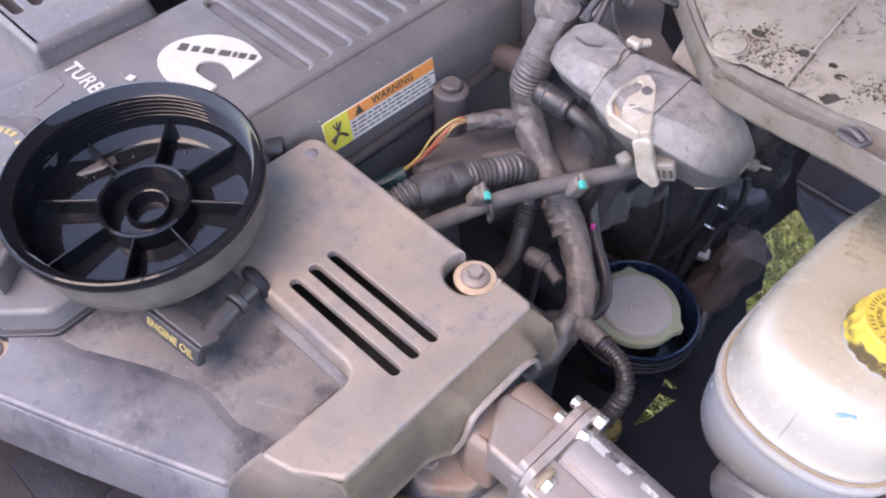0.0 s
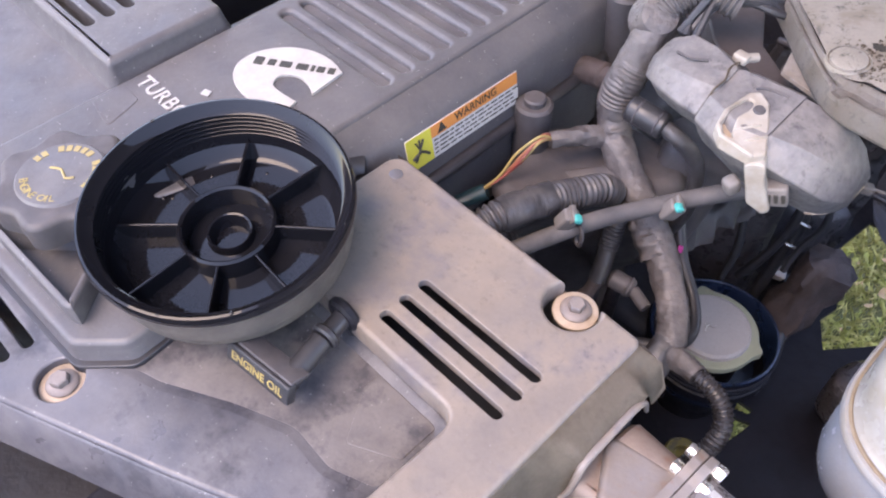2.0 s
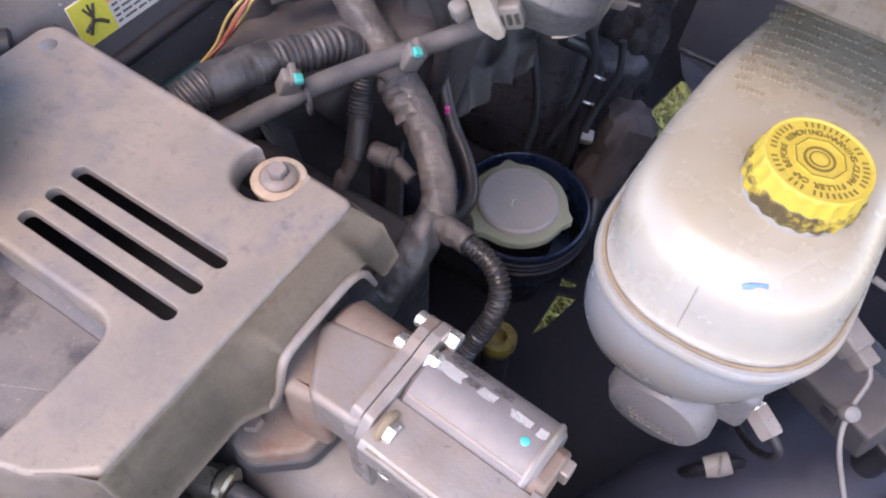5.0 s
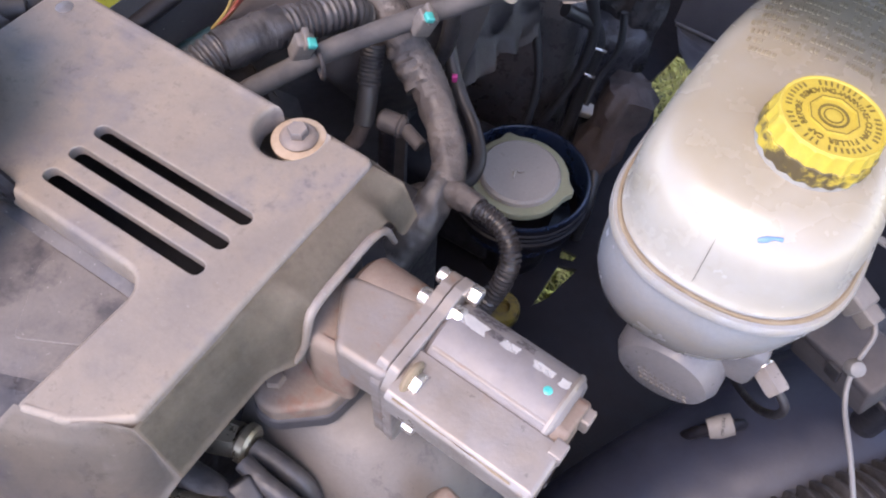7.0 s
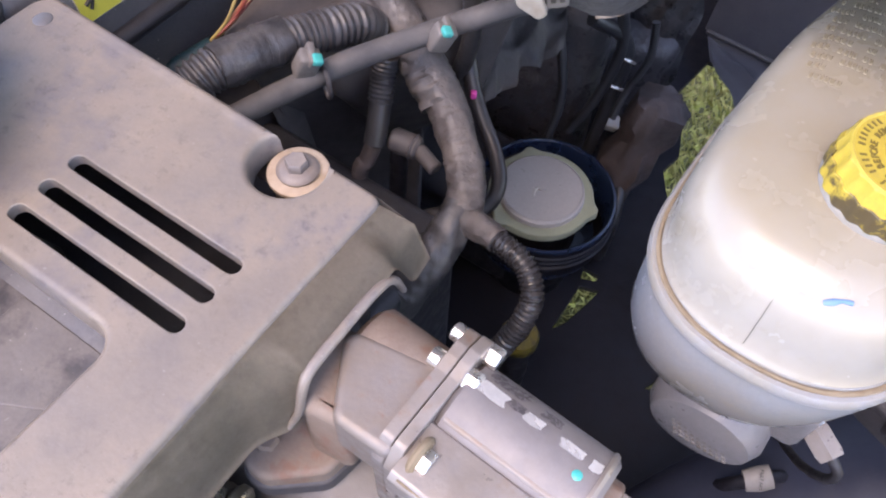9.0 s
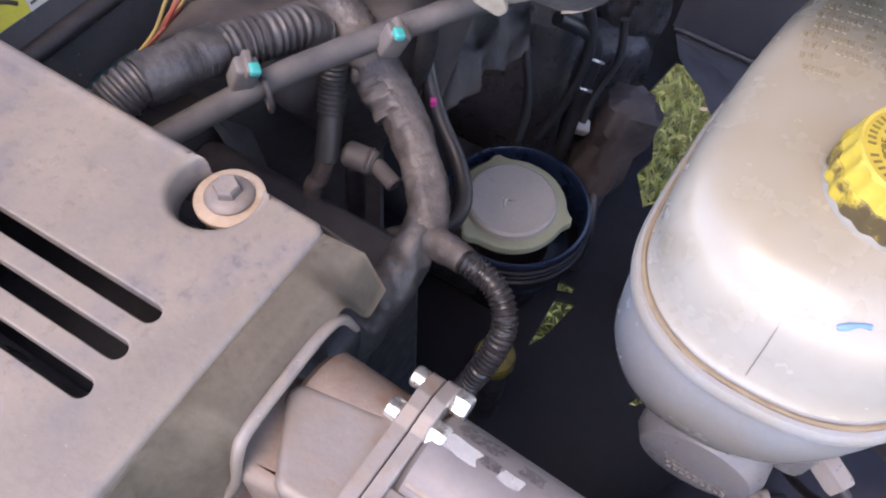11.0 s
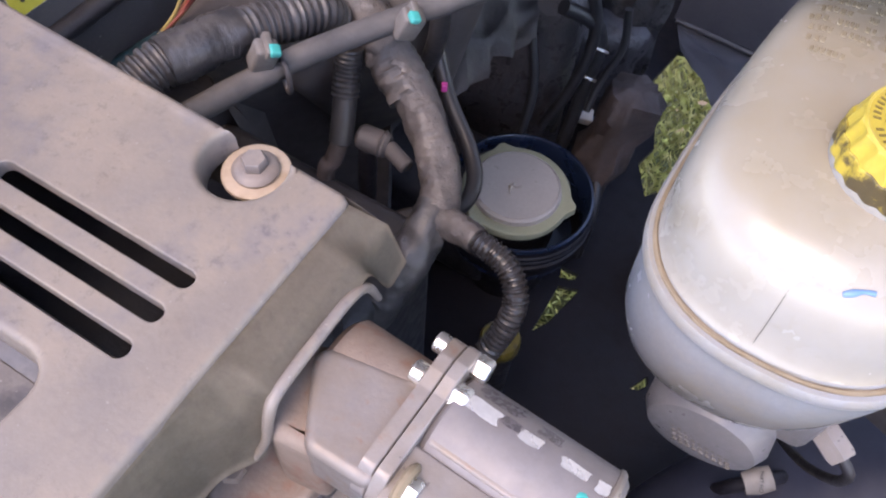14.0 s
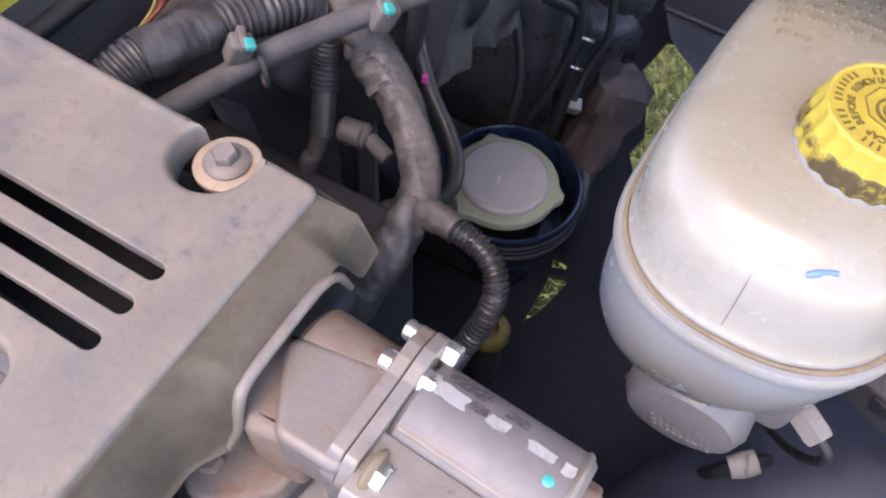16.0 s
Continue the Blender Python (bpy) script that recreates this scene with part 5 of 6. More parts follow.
# ---- wiring and hoses over the dark bay ----
harness = thing("main_wiring_harness", (-0.05, 0.12, -0.2), "thick tape-wrapped dusty wiring harness", "wiring harness")
TRUNK = [(-0.150, 0.212, 0.040), (-0.1445, 0.197, 0.028), (-0.1445, 0.188, 0.014), (-0.147, 0.179, -0.008), (-0.149, 0.1755, -0.028), (-0.142, 0.171, -0.046), (-0.124, 0.161, -0.060), (-0.100, 0.1525, -0.074), (-0.077, 0.1445, -0.089), (-0.0575, 0.1355, -0.101), (-0.0395, 0.1230, -0.111), (-0.0245, 0.1080, -0.119), (-0.0160, 0.0925, -0.126)]
part("taped_trunk", hose(TRUNK, [(0, 0.0130), (0.2, 0.0128), (0.35, 0.0125), (0.5, 0.0124), (0.62, 0.0128), (0.72, 0.0122), (0.85, 0.0114), (1, 0.0110)], 34, 0.0012, wrap=0.0010), M_TAPE, harness)
part("tape_patch", hose([(-0.088, 0.1465, -0.083), (-0.076, 0.141, -0.0915), (-0.063, 0.1345, -0.0995)], [(0, 0.0108), (0.5, 0.0124), (1, 0.0112)], 30, 0.0012, wrap=0.0022, seed=9), M_TAPE, harness, "loose paler dusty tape")
part("ribbed_sleeve", hose([(-0.1447, 0.186, 0.008), (-0.1475, 0.1785, -0.010), (-0.149, 0.1757, -0.026)], 0.0137, 24, 0.001, 0.0006, 0.0034), M_TAPE, harness)
# darker than the trunk's tape: grime, and the bay's light falloff in the colour
part("lower_branch", hose([(-0.0200, 0.096, -0.123), (-0.0175, 0.082, -0.130), (-0.0185, 0.070, -0.140), (-0.023, 0.056, -0.153), (-0.029, 0.043, -0.170), (-0.038, 0.030, -0.195)], [(0, 0.0102), (0.3, 0.0125), (0.7, 0.0135), (1, 0.014)], 28, 0.0016, wrap=0.0013, seed=3), M_CONDUIT, harness)
part("branch_cuff", hose([(-0.0185, 0.089, -0.126), (-0.006, 0.089, -0.1235), (0.006, 0.0868, -0.1210), (0.0125, 0.0850, -0.1200)], [(0, 0.0085), (0.5, 0.0082), (1, 0.0072)], 24, 0.0014, wrap=0.0010, seed=6), M_TAPE, harness)
part("ribbed_branch", hose([(0.006, 0.0868, -0.1215), (0.0155, 0.0842, -0.1195), (0.028, 0.082, -0.120), (0.038, 0.078, -0.124), (0.0450, 0.0710, -0.132), (0.0460, 0.062, -0.145), (0.042, 0.052, -0.162), (0.036, 0.044, -0.185)], 0.0066, 20, 0.0008, 0.0007, 0.0029), M_RIBBED, harness)
part("side_branch", hose([(-0.140, 0.168, -0.050), (-0.154, 0.150, -0.047), (-0.1615, 0.137, -0.045), (-0.1680, 0.1265, -0.045)], [(0, 0.0095), (0.5, 0.0075), (1, 0.0058)], 18, 0.002, wrap=0.0012, seed=4), M_TAPE, harness)
for pts, r, mt, lab in (
        ([(-0.1455, 0.197, 0.026), (-0.142, 0.212, 0.045), (-0.126, 0.228, 0.055), (-0.105, 0.236, 0.05)], 0.0115, M_RUBBER, ""),):
    part("top_branch", hose(pts, r, 20, 0.001, 0.0010, 0.0042), mt, harness)
part("knot", lathe([(0, -0.016), (0.012, -0.012), (0.0195, 0.0), (0.013, 0.013), (0, 0.017)], 22, pose(-0.147, 0.203, 0.032, 25, 30, 0)), M_TAPE, harness)
rng = random.Random(2)
wires = thing("coloured_wires", (-0.2, 0.11, -0.09), "loose red, orange and yellow wires in a sleeve", "wires")
for k, (mt, dz) in enumerate(((M_WRED, 0.0), (M_WORANGE, 0.002), (M_WYELLOW, 0.004), (M_WORANGE, -0.002), (M_WYELLOW, 0.001), (M_WRED, 0.003))):
    j = [rng.uniform(-0.003, 0.003) for _ in range(8)]
    part("wire", hose([(-0.166 + j[0] * 0.4, 0.1285 + j[1] * 0.4, -0.045 + dz * 0.3), (-0.170 + j[2], 0.119 + j[3], -0.041 + dz), (-0.1745 + j[4], 0.103 + j[5], -0.052 + dz * 1.2), (-0.181 + j[6], 0.088 + j[7], -0.066 + dz * 0.5), (-0.190 + j[2] * 0.5, 0.073, -0.079)], 0.0010, 8, 0.003), mt, wires)
part("sleeve", hose([(-0.186, 0.079, -0.079), (-0.196, 0.067, -0.086), (-0.206, 0.05, -0.094), (-0.215, 0.03, -0.11)], 0.0062, 14, wrap=0.0005), M_WBLUE, wires, "dark teal sleeve")

rodt = thing("fuel_return_rod", (-0.09, 0.09, -0.12), "dusty grey tube held by teal-dotted clips", "tube")
part("tube", hose([(-0.128, 0.030, -0.062), (-0.113, 0.066, -0.0585), (-0.097, 0.100, -0.055), (-0.070, 0.142, -0.050), (-0.050, 0.166, -0.044), (-0.030, 0.190, -0.040)], 0.0064, 18, 0.004, wrap=0.0002), M_RUBBER, rodt)
for at, tl in (((-0.0645, 0.1360, -0.048), (-0.0590, 0.1330, -0.0390)), ((-0.1090, 0.0755, -0.046), (-0.1008, 0.0756, -0.0385))):
    c = part("clip", merged(block((0.012, 0.010, 0.017), (0, 0, 0), 0.002, pose(*at, 15, 20, 55)), block((0.004, 0.013, 0.006), (0, 0, 0.008), 0.001, pose(*at, 15, 20, 55))), M_CLIP, rodt, "grey clip with teal dot")
    part("dot", block((0.0055, 0.0065, 0.004), (0, 0, 0), 0.0012, pose(*tl, 10, 20, 55)), M_TEAL, c)
part("tie", hose([(-0.1036 + 0.0095 * math.cos(a) * 0.5 + 0.004, 0.0790 + 0.0095 * math.cos(a) * -0.3, -0.0575 + 0.0095 * math.sin(a)) for a in [2 * math.pi * i / 14 for i in range(15)]], 0.0014, 8), M_GREYBOX, rodt)

corr = thing("corrugated_conduit", (-0.13, 0.08, -0.09), "dusty ribbed black conduit wrapped with tape", "conduit")
part("ribbed_tube", hose([(-0.150, 0.018, -0.052), (-0.1435, 0.040, -0.0435), (-0.136, 0.066, -0.045), (-0.128, 0.092, -0.050), (-0.1205, 0.110, -0.053), (-0.115, 0.126, -0.058), (-0.114, 0.138, -0.070)], 0.0112, 22, 0.001, 0.0010, 0.0042), M_CONDUIT, corr)
part("tape_wrap", hose([(-0.1425, 0.043, -0.0432), (-0.136, 0.066, -0.0445), (-0.131, 0.083, -0.0475)], 0.0120, 24, 0.0015, wrap=0.0012), M_CONDUIT, corr)

# dusty moulded box beneath the harness
box = thing("heater_box", (-0.12, 0.16, -0.45), "dusty dark grey moulded plastic housing", "housing")
hb = round_poly([(-0.190, 0.085, 0.012), (-0.165, 0.078, 0.01), (-0.132, 0.112, 0.015), (-0.10, 0.150, 0.02), (-0.078, 0.185, 0.02), (-0.09, 0.21, 0.02), (-0.15, 0.215, 0.03), (-0.200, 0.16, 0.02)])
part("shell", roughen(plate(hb, -0.070, -0.45, 0.012, wall=[(0.045, -0.45), (0.030, -0.16), (0.010, -0.105), (0.0, -0.085)]), 0.002, 18), M_GREYBOX, box)
part("front_facet", roughen(block((0.075, 0.060, 0.12), (0, 0, 0), 0.018, pose(-0.124, 0.174, -0.134, 22, -24, 38), 4), 0.005, 24), M_GREYBOX, box)
part("rear_facet", roughen(block((0.060, 0.055, 0.12), (0, 0, 0), 0.010, pose(-0.100, 0.210, -0.118, -10, 14, 20), 4), 0.005, 24), M_GREYBOX, box)
part("ledge", block((0.070, 0.012, 0.010), (0, 0, 0), 0.003, pose(-0.140, 0.138, -0.072, 14, -18, 38)), M_GREYBOX, box)
solid("standpipe", merged(rod((-0.1935, 0.1365, -0.40), (-0.1935, 0.1365, -0.030), 0.0145), rod((-0.1935, 0.1365, -0.034), (-0.1935, 0.1365, -0.0245), 0.0085)), M_GREYBOX, "dusty grey upright post beside the cover", "post")
solid("rear_post", merged(rod((-0.205, 0.255, -0.40), (-0.205, 0.255, 0.004), 0.014), rod((-0.205, 0.255, 0.0), (-0.205, 0.255, 0.012), 0.009)), M_GREYBOX, "dusty grey upright post beside the cover", "post")
solid("coolant_stub", merged(rod((-0.225, 0.2135, -0.052), (-0.178, 0.205, -0.036), 0.0110), rod((-0.18, 0.2055, -0.037), (-0.160, 0.202, -0.030), 0.0092)), M_BROWN, "short rusty pipe stub behind the harness", "pipe")
curve = thing("heater_hose_curved", (-0.1, 0.185, -0.14), "curved dusty rubber hose with a dark cuff", "hose")
part("cuff", rod((-0.130, 0.1640, -0.012), (-0.1005, 0.1672, -0.015), 0.0098, 24), M_BLACK, curve)
part("tube", hose([(-0.102, 0.1672, -0.0150), (-0.090, 0.1690, -0.0195), (-0.081, 0.1750, -0.030), (-0.0745, 0.1800, -0.047), (-0.0720, 0.1815, -0.067), (-0.0735, 0.183, -0.095), (-0.085, 0.186, -0.14)], 0.0060, 20), M_CONDUIT, curve)
for f in (0.2, 0.75):
    c = Vector((-0.130, 0.1640, -0.012)).lerp(Vector((-0.1005, 0.1672, -0.015)), f)
    part("clamp", rod(c, c + Vector((0.0035, 0.0004, -0.0004)), 0.0104, 24), M_GREYBOX, curve)
solid("black_loop_hose", hose([(-0.098, 0.208, -0.07), (-0.086, 0.199, -0.10), (-0.073, 0.187, -0.121), (-0.057, 0.175, -0.137), (-0.0365, 0.162, -0.148), (-0.0215, 0.146, -0.154), (-0.0175, 0.130, -0.157), (-0.024, 0.114, -0.158), (-0.045, 0.104, -0.165), (-0.07, 0.10, -0.20)], 0.0052, 18), M_BLACK, "glossy black looped rubber hose", "hose")
ut = thing("upright_tube", (-0.094, 0.10, -0.26), "black ribbed upright tube with a rusty lower end", "tube")
part("ribbed_upper", hose([(-0.101, 0.133, -0.080), (-0.0995, 0.128, -0.092), (-0.0965, 0.120, -0.105)], 0.0078, 18, 0.001, 0.0006, 0.003), M_BLACK, ut)
part("sleeve", hose([(-0.0968, 0.121, -0.104), (-0.0935, 0.113, -0.115), (-0.0912, 0.1055, -0.127)], 0.0070, 18), M_BLACK, ut)
part("end", hose([(-0.0912, 0.1055, -0.1265), (-0.0935, 0.100, -0.140), (-0.097, 0.095, -0.155), (-0.10, 0.09, -0.26)], 0.0055, 14), M_BROWN, ut, "brown rusty end")
sp = thing("sensor_plug", (-0.068, 0.118, -0.20), "grey sensor plug beneath the harness", "connector")
part("body", rod((-0.086, 0.1165, -0.128), (-0.0665, 0.1195, -0.129), 0.0078, 20, 0.25), M_GREYBOX, sp)
part("collar", rod((-0.0725, 0.1185, -0.1285), (-0.0690, 0.1190, -0.1288), 0.0088, 20, 0.2), M_GREYBOX, sp)
part("neck", rod((-0.067, 0.1193, -0.129), (-0.0500, 0.1140, -0.1315), 0.0050, 18, 0.2), M_GREYBOX, sp)
part("stem", rod((-0.080, 0.1172, -0.134), (-0.085, 0.115, -0.26), 0.006, 14), M_SHIELD, sp)
solid("pink_tag", block((0.004, 0.004, 0.006), (0, 0, 0), 0.001, pose(-0.0635, 0.1765, -0.1265, 0, 0, 30)), M_PINK, "tiny pink paint mark on a hose", "mark")
bm = bmesh.new()
prev = None
for i in range(25):
    ring = []
    for k in range(19):
        u, v = i / 24, k / 18
        low = Vector((-0.075, 0.180, -0.158)).lerp(Vector((-0.047, 0.276, -0.146)), u)
        p = low.lerp(Vector((-0.128 + 0.060 * u, 0.238 + 0.075 * u, -0.120)), v)
        p.z += 0.014 * noise.noise((u * 4, v * 3, 7)) - 0.006 * (1 - v) ** 4 - 0.02 * max(0.0, 0.35 - u)
        p.x += 0.007 * noise.noise((u * 9, v * 3, 4)) * (1 - v)
        ring.append(bm.verts.new(p))
    if prev:
        for a in range(18):
            bm.faces.new((prev[a], prev[a + 1], ring[a + 1], ring[a]))
    prev = ring
bmesh.ops.solidify(bm, geom=bm.faces[:], thickness=0.0012)
solid("heat_shield", bm, M_FOIL, "dull grey bent heat shield sheet above the filter", "heat shield")
for at, r in (((-0.0349, 0.3901, -0.2781), 0.0095), ((-0.033, 0.3936, -0.2457), 0.0095)):
    solid("hose_clamp_ring", hose([(at[0] + r * math.cos(a), at[1] + r * math.sin(a) * 0.75, at[2] - r * math.sin(a) * 0.65) for a in [2 * math.pi * i / 20 for i in range(21)]], 0.0014, 8), M_ZINC, "bright steel hose clamp ring", "clamp", group="hose clamps")
solid("vacuum_hose", hose([(-0.06, 0.36, -0.19), (-0.038, 0.385, -0.215), (-0.032, 0.395, -0.25), (-0.034, 0.390, -0.28), (-0.038, 0.385, -0.35), (-0.05, 0.38, -0.45)], 0.0065, 16), M_BLACK, "black vacuum hose running down", "hose")
lc = thing("low_connector", (-0.028, 0.408, -0.37), "small white and blue electrical connector on a dark cable", "connector")
part("socket", block((0.018, 0.014, 0.012), (0, 0, 0), 0.002, pose(-0.033, 0.409, -0.345, 20, 15, 30)), M_LABEL, lc)
part("lock", block((0.009, 0.012, 0.012), (0, 0, 0), 0.002, pose(-0.017, 0.413, -0.347, 20, 15, 30)), M_BLUEINK, lc)
part("cable", hose([(-0.020, 0.402, -0.352), (-0.006, 0.385, -0.362), (0.010, 0.362, -0.375), (0.020, 0.340, -0.40), (0.02, 0.33, -0.45)], 0.006, 14), M_BLACK, lc)
solid("brown_boot", roughen(lathe([(0, 0.03), (0.014, 0.027), (0.026, 0.016), (0.028, -0.005), (0.021, -0.03), (0.027, -0.06), (0.022, -0.09), (0.026, -0.13)], 48, pose(0.010, 0.398, -0.300, -15, 10, 0)), 0.008, 75), M_BROWN, "brown dusty rubber boot", "boot")
for k, (x, y, z, sx, sy, sz, rz) in enumerate(((-0.06, 0.50, -0.36, 0.09, 0.10, 0.17, 20), (0.12, 0.36, -0.40, 0.08, 0.06, 0.09, -15), (-0.12, 0.43, -0.33, 0.12, 0.11, 0.24, 10))):
    solid("dark_casting", roughen(block((sx, sy, sz), (0, 0, 0), 0.02, pose(x, y, z, 0, 0, rz)), 0.012, 14, k), M_GRIMY, "dark grimy casting deep in the bay", "casting", group="castings")

# crumpled rubber apron behind the filter
bm = bmesh.new()
prev = None
for i in range(46):
    ring = []
    for k in range(46):
        u, v = i / 45, k / 45
        p = Vector((-0.17 + 0.165 * u, 0.40 + 0.11 * (1 - v) + 0.03 * u, -0.16 - 0.27 * v))
        p.y += 0.022 * noise.noise((u * 4, v * 3, 5)) + 0.012 * abs(noise.noise((u * 9, v * 7, 9))) + 0.03 * noise.noise((u * 2, v * 2, 1))
        p.x += 0.012 * noise.noise((u * 3, v * 6, 2))
        ring.append(bm.verts.new(p))
    if prev:
        for a in range(45):
            bm.faces.new((prev[a], prev[a + 1], ring[a + 1], ring[a]))
    prev = ring
bmesh.ops.solidify(bm, geom=bm.faces[:], thickness=0.003)
apron = thing("rubber_apron", (-0.06, 0.42, -0.44), "crumpled dusty black rubber apron deep in the bay", "apron")
part("sheet", bm, M_GRIMY, apron)
part("edge_bead", hose([(-0.165, 0.52, -0.158), (-0.11, 0.515, -0.150), (-0.07, 0.53, -0.156), (-0.035, 0.54, -0.150), (-0.005, 0.54, -0.158)], 0.004, 10), M_GRIMY, apron)
for pts, r in (([(-0.052, 0.372, -0.165), (-0.040, 0.380, -0.195), (-0.036, 0.384, -0.235), (-0.044, 0.380, -0.290), (-0.060, 0.370, -0.340)], 0.0052), ([(-0.105, 0.37, -0.19), (-0.085, 0.365, -0.235), (-0.070, 0.355, -0.285), (-0.072, 0.345, -0.35)], 0.0045), ([(-0.018, 0.40, -0.20), (-0.012, 0.395, -0.235), (-0.020, 0.385, -0.27), (-0.022, 0.372, -0.298)], 0.0035)):
    solid("bay_hose", hose(pts, r, 14, 0.004), M_BLACK, "thin black rubber hose deep in the bay", "hose", group="bay hoses")

# ---- large wiring connector with its lever ----
cn = thing("bulkhead_connector", (-0.04, 0.18, -0.05), "large dusty grey wiring connector with off-white lever", "connector")


def boot(stations, r=0.0032):
    """A moulded boot lofted along x: each station gives x and six (y, z) corners, near side first, then the crown, then the far side and the underside."""
    rows_ = []
    for x, *corners in stations:
        rows_.append([Vector((x, y, z)) for y, z in round_poly([(y, z, r) for y, z in corners], 5)])
    return roughen(loft(rows_), 0.0006, 60)


FAR = [(-0.128, (0.172, 0.020), (0.176, 0.027), (0.190, 0.031), (0.202, 0.022), (0.200, 0.012), (0.178, 0.012)), (-0.124, (0.164, 0.020), (0.171, 0.031), (0.190, 0.037), (0.206, 0.026), (0.202, 0.011), (0.172, 0.011)),
       (-0.110, (0.152, 0.026), (0.160, 0.038), (0.190, 0.0465), (0.211, 0.03), (0.205, 0.010), (0.163, 0.011)), (-0.090, (0.146, 0.028), (0.157, 0.042), (0.186, 0.049), (0.210, 0.03), (0.205, 0.009), (0.158, 0.010)),
       (-0.073, (0.143, 0.030), (0.158, 0.0435), (0.179, 0.049), (0.206, 0.03), (0.202, 0.008), (0.156, 0.010)), (-0.0700, (0.146, 0.029), (0.160, 0.0425), (0.178, 0.0475), (0.204, 0.029), (0.200, 0.009), (0.158, 0.011))]
MID = [(-0.072, (0.141, 0.028), (0.153, 0.040), (0.179, 0.0455), (0.204, 0.028), (0.200, 0.006), (0.154, 0.008)), (-0.066, (0.137, 0.029), (0.149, 0.0420), (0.180, 0.0478), (0.206, 0.03), (0.200, 0.004), (0.151, 0.006)),
       (-0.040, (0.127, 0.029), (0.138, 0.0425), (0.182, 0.0480), (0.208, 0.03), (0.203, -0.006), (0.149, -0.002)), (-0.0265, (0.130, 0.029), (0.140, 0.0430), (0.184, 0.0472), (0.209, 0.029), (0.204, -0.012), (0.154, -0.012))]
END = [(-0.0270, (0.134, 0.029), (0.144, 0.0422), (0.184, 0.0462), (0.208, 0.028), (0.205, -0.010), (0.160, -0.012)), (-0.008, (0.139, 0.024), (0.151, 0.0398), (0.191, 0.0412), (0.212, 0.022), (0.208, -0.016), (0.166, -0.018)),
       (0.006, (0.146, 0.018), (0.161, 0.0315), (0.197, 0.0320), (0.214, 0.014), (0.210, -0.018), (0.169, -0.020)), (0.015, (0.155, 0.009), (0.171, 0.0220), (0.201, 0.0220), (0.215, 0.006), (0.212, -0.018), (0.175, -0.020)),
       (0.0215, (0.169, 0.001), (0.181, 0.0095), (0.203, 0.0095), (0.215, -0.002), (0.212, -0.017), (0.184, -0.0195)), (0.0245, (0.180, -0.005), (0.188, 0.000), (0.204, 0.000), (0.213, -0.006), (0.211, -0.016), (0.192, -0.018))]
part("far_boot", boot(FAR), M_BOOT, cn)
part("middle", boot(MID), M_BOOT, cn)
part("end_boot", boot(END, 0.0022), M_BOOT, cn)
ring = [tuple((y + (0.0008 if y > 0.17 else -0.0008), z + (0.0008 if z > 0.01 else -0.0008)) for y, z in END[0][1:])]
part("seam_ring", boot([(-0.0285, *ring[0]), (-0.0260, *ring[0])]), M_GREYBOX, cn)
part("boot_seam", hose([(-0.0712, 0.1455, 0.0300), (-0.0722, 0.1560, 0.0418), (-0.0705, 0.1650, 0.0460), (-0.0735, 0.1740, 0.0485), (-0.0722, 0.1830, 0.0482)], 0.0007, 6, 0.002), M_GRIME_SHADE, cn)
for pts in ([(-0.052, 0.170, 0.0468), (-0.046, 0.1745, 0.0474), (-0.034, 0.1765, 0.0470)], [(-0.062, 0.179, 0.0478), (-0.052, 0.181, 0.0480)], [(-0.110, 0.172, 0.0425), (-0.098, 0.168, 0.0455), (-0.088, 0.1725, 0.0468)]):
    part("boot_ridge", hose(pts, 0.0009, 6, 0.003), M_GREYBOX, cn)
part("underside", block((0.10, 0.026, 0.02), (-0.058, 0.186, 0.004), 0.006), M_DARK, cn)
lev = [(-0.0475, 0.1685, 0.003), (-0.0530, 0.1640, 0.004), (-0.0572, 0.1450, 0.006), (-0.0540, 0.1315, 0.005), (-0.0455, 0.1250, 0.003), (-0.0250, 0.1250, 0.003), (-0.0190, 0.1310, 0.003), (-0.0285, 0.1480, 0.004), (-0.0390, 0.1640, 0.004)]
win = round_poly([(-0.0540, 0.1480, 0.003), (-0.0505, 0.1600, 0.003), (-0.0455, 0.1595, 0.003), (-0.0450, 0.1530, 0.002), (-0.0475, 0.1440, 0.003), (-0.0440, 0.1340, 0.003), (-0.0400, 0.1290, 0.002), (-0.0455, 0.1285, 0.003), (-0.0520, 0.1350, 0.003)])


def tilted(bm):
    """The lever leans towards the front of the bay."""
    for v in bm.verts:
        v.co.z += 0.0480 + (v.co.y - 0.166) * 0.21
    return bm


part("lever", tilted(plate(round_poly(lev), 0.0, -0.0075, 0.0018, [list(reversed(win))], 0.001)), M_LEVER, cn, "off-white plastic locking lever")
part("lever_recess", tilted(plate(inset(win, -0.001), -0.0045, -0.008, 0.0005)), M_WASHER, cn, "dust-filled recess")
part("lever_plug", lathe([(0, 0.0016), (0.0030, 0.0014), (0.0040, 0)], 20, pose(-0.0405, 0.1555, 0.0455, 12)), M_GREYBOX, cn)
part("lever_rib", tilted(merged(block((0.0010, 0.016, 0.0018), (0, 0, 0), 0.0003, pose(-0.0385, 0.1400, 0.0005, 0, 0, -42), 1), block((0.0010, 0.013, 0.0018), (0, 0, 0), 0.0003, pose(-0.0300, 0.1365, 0.0005, 0, 0, -42), 1), block((0.024, 0.0030, 0.004), (0, 0, 0), 0.0008, pose(-0.0365, 0.1262, -0.001, 0, 0, -4), 1))), M_LEVER, cn)
fm = face_pose((-0.0170, 0.1335, 0.0140), (0.9, 0.4, 0.3), (-0.26, -0.18, 0.95))
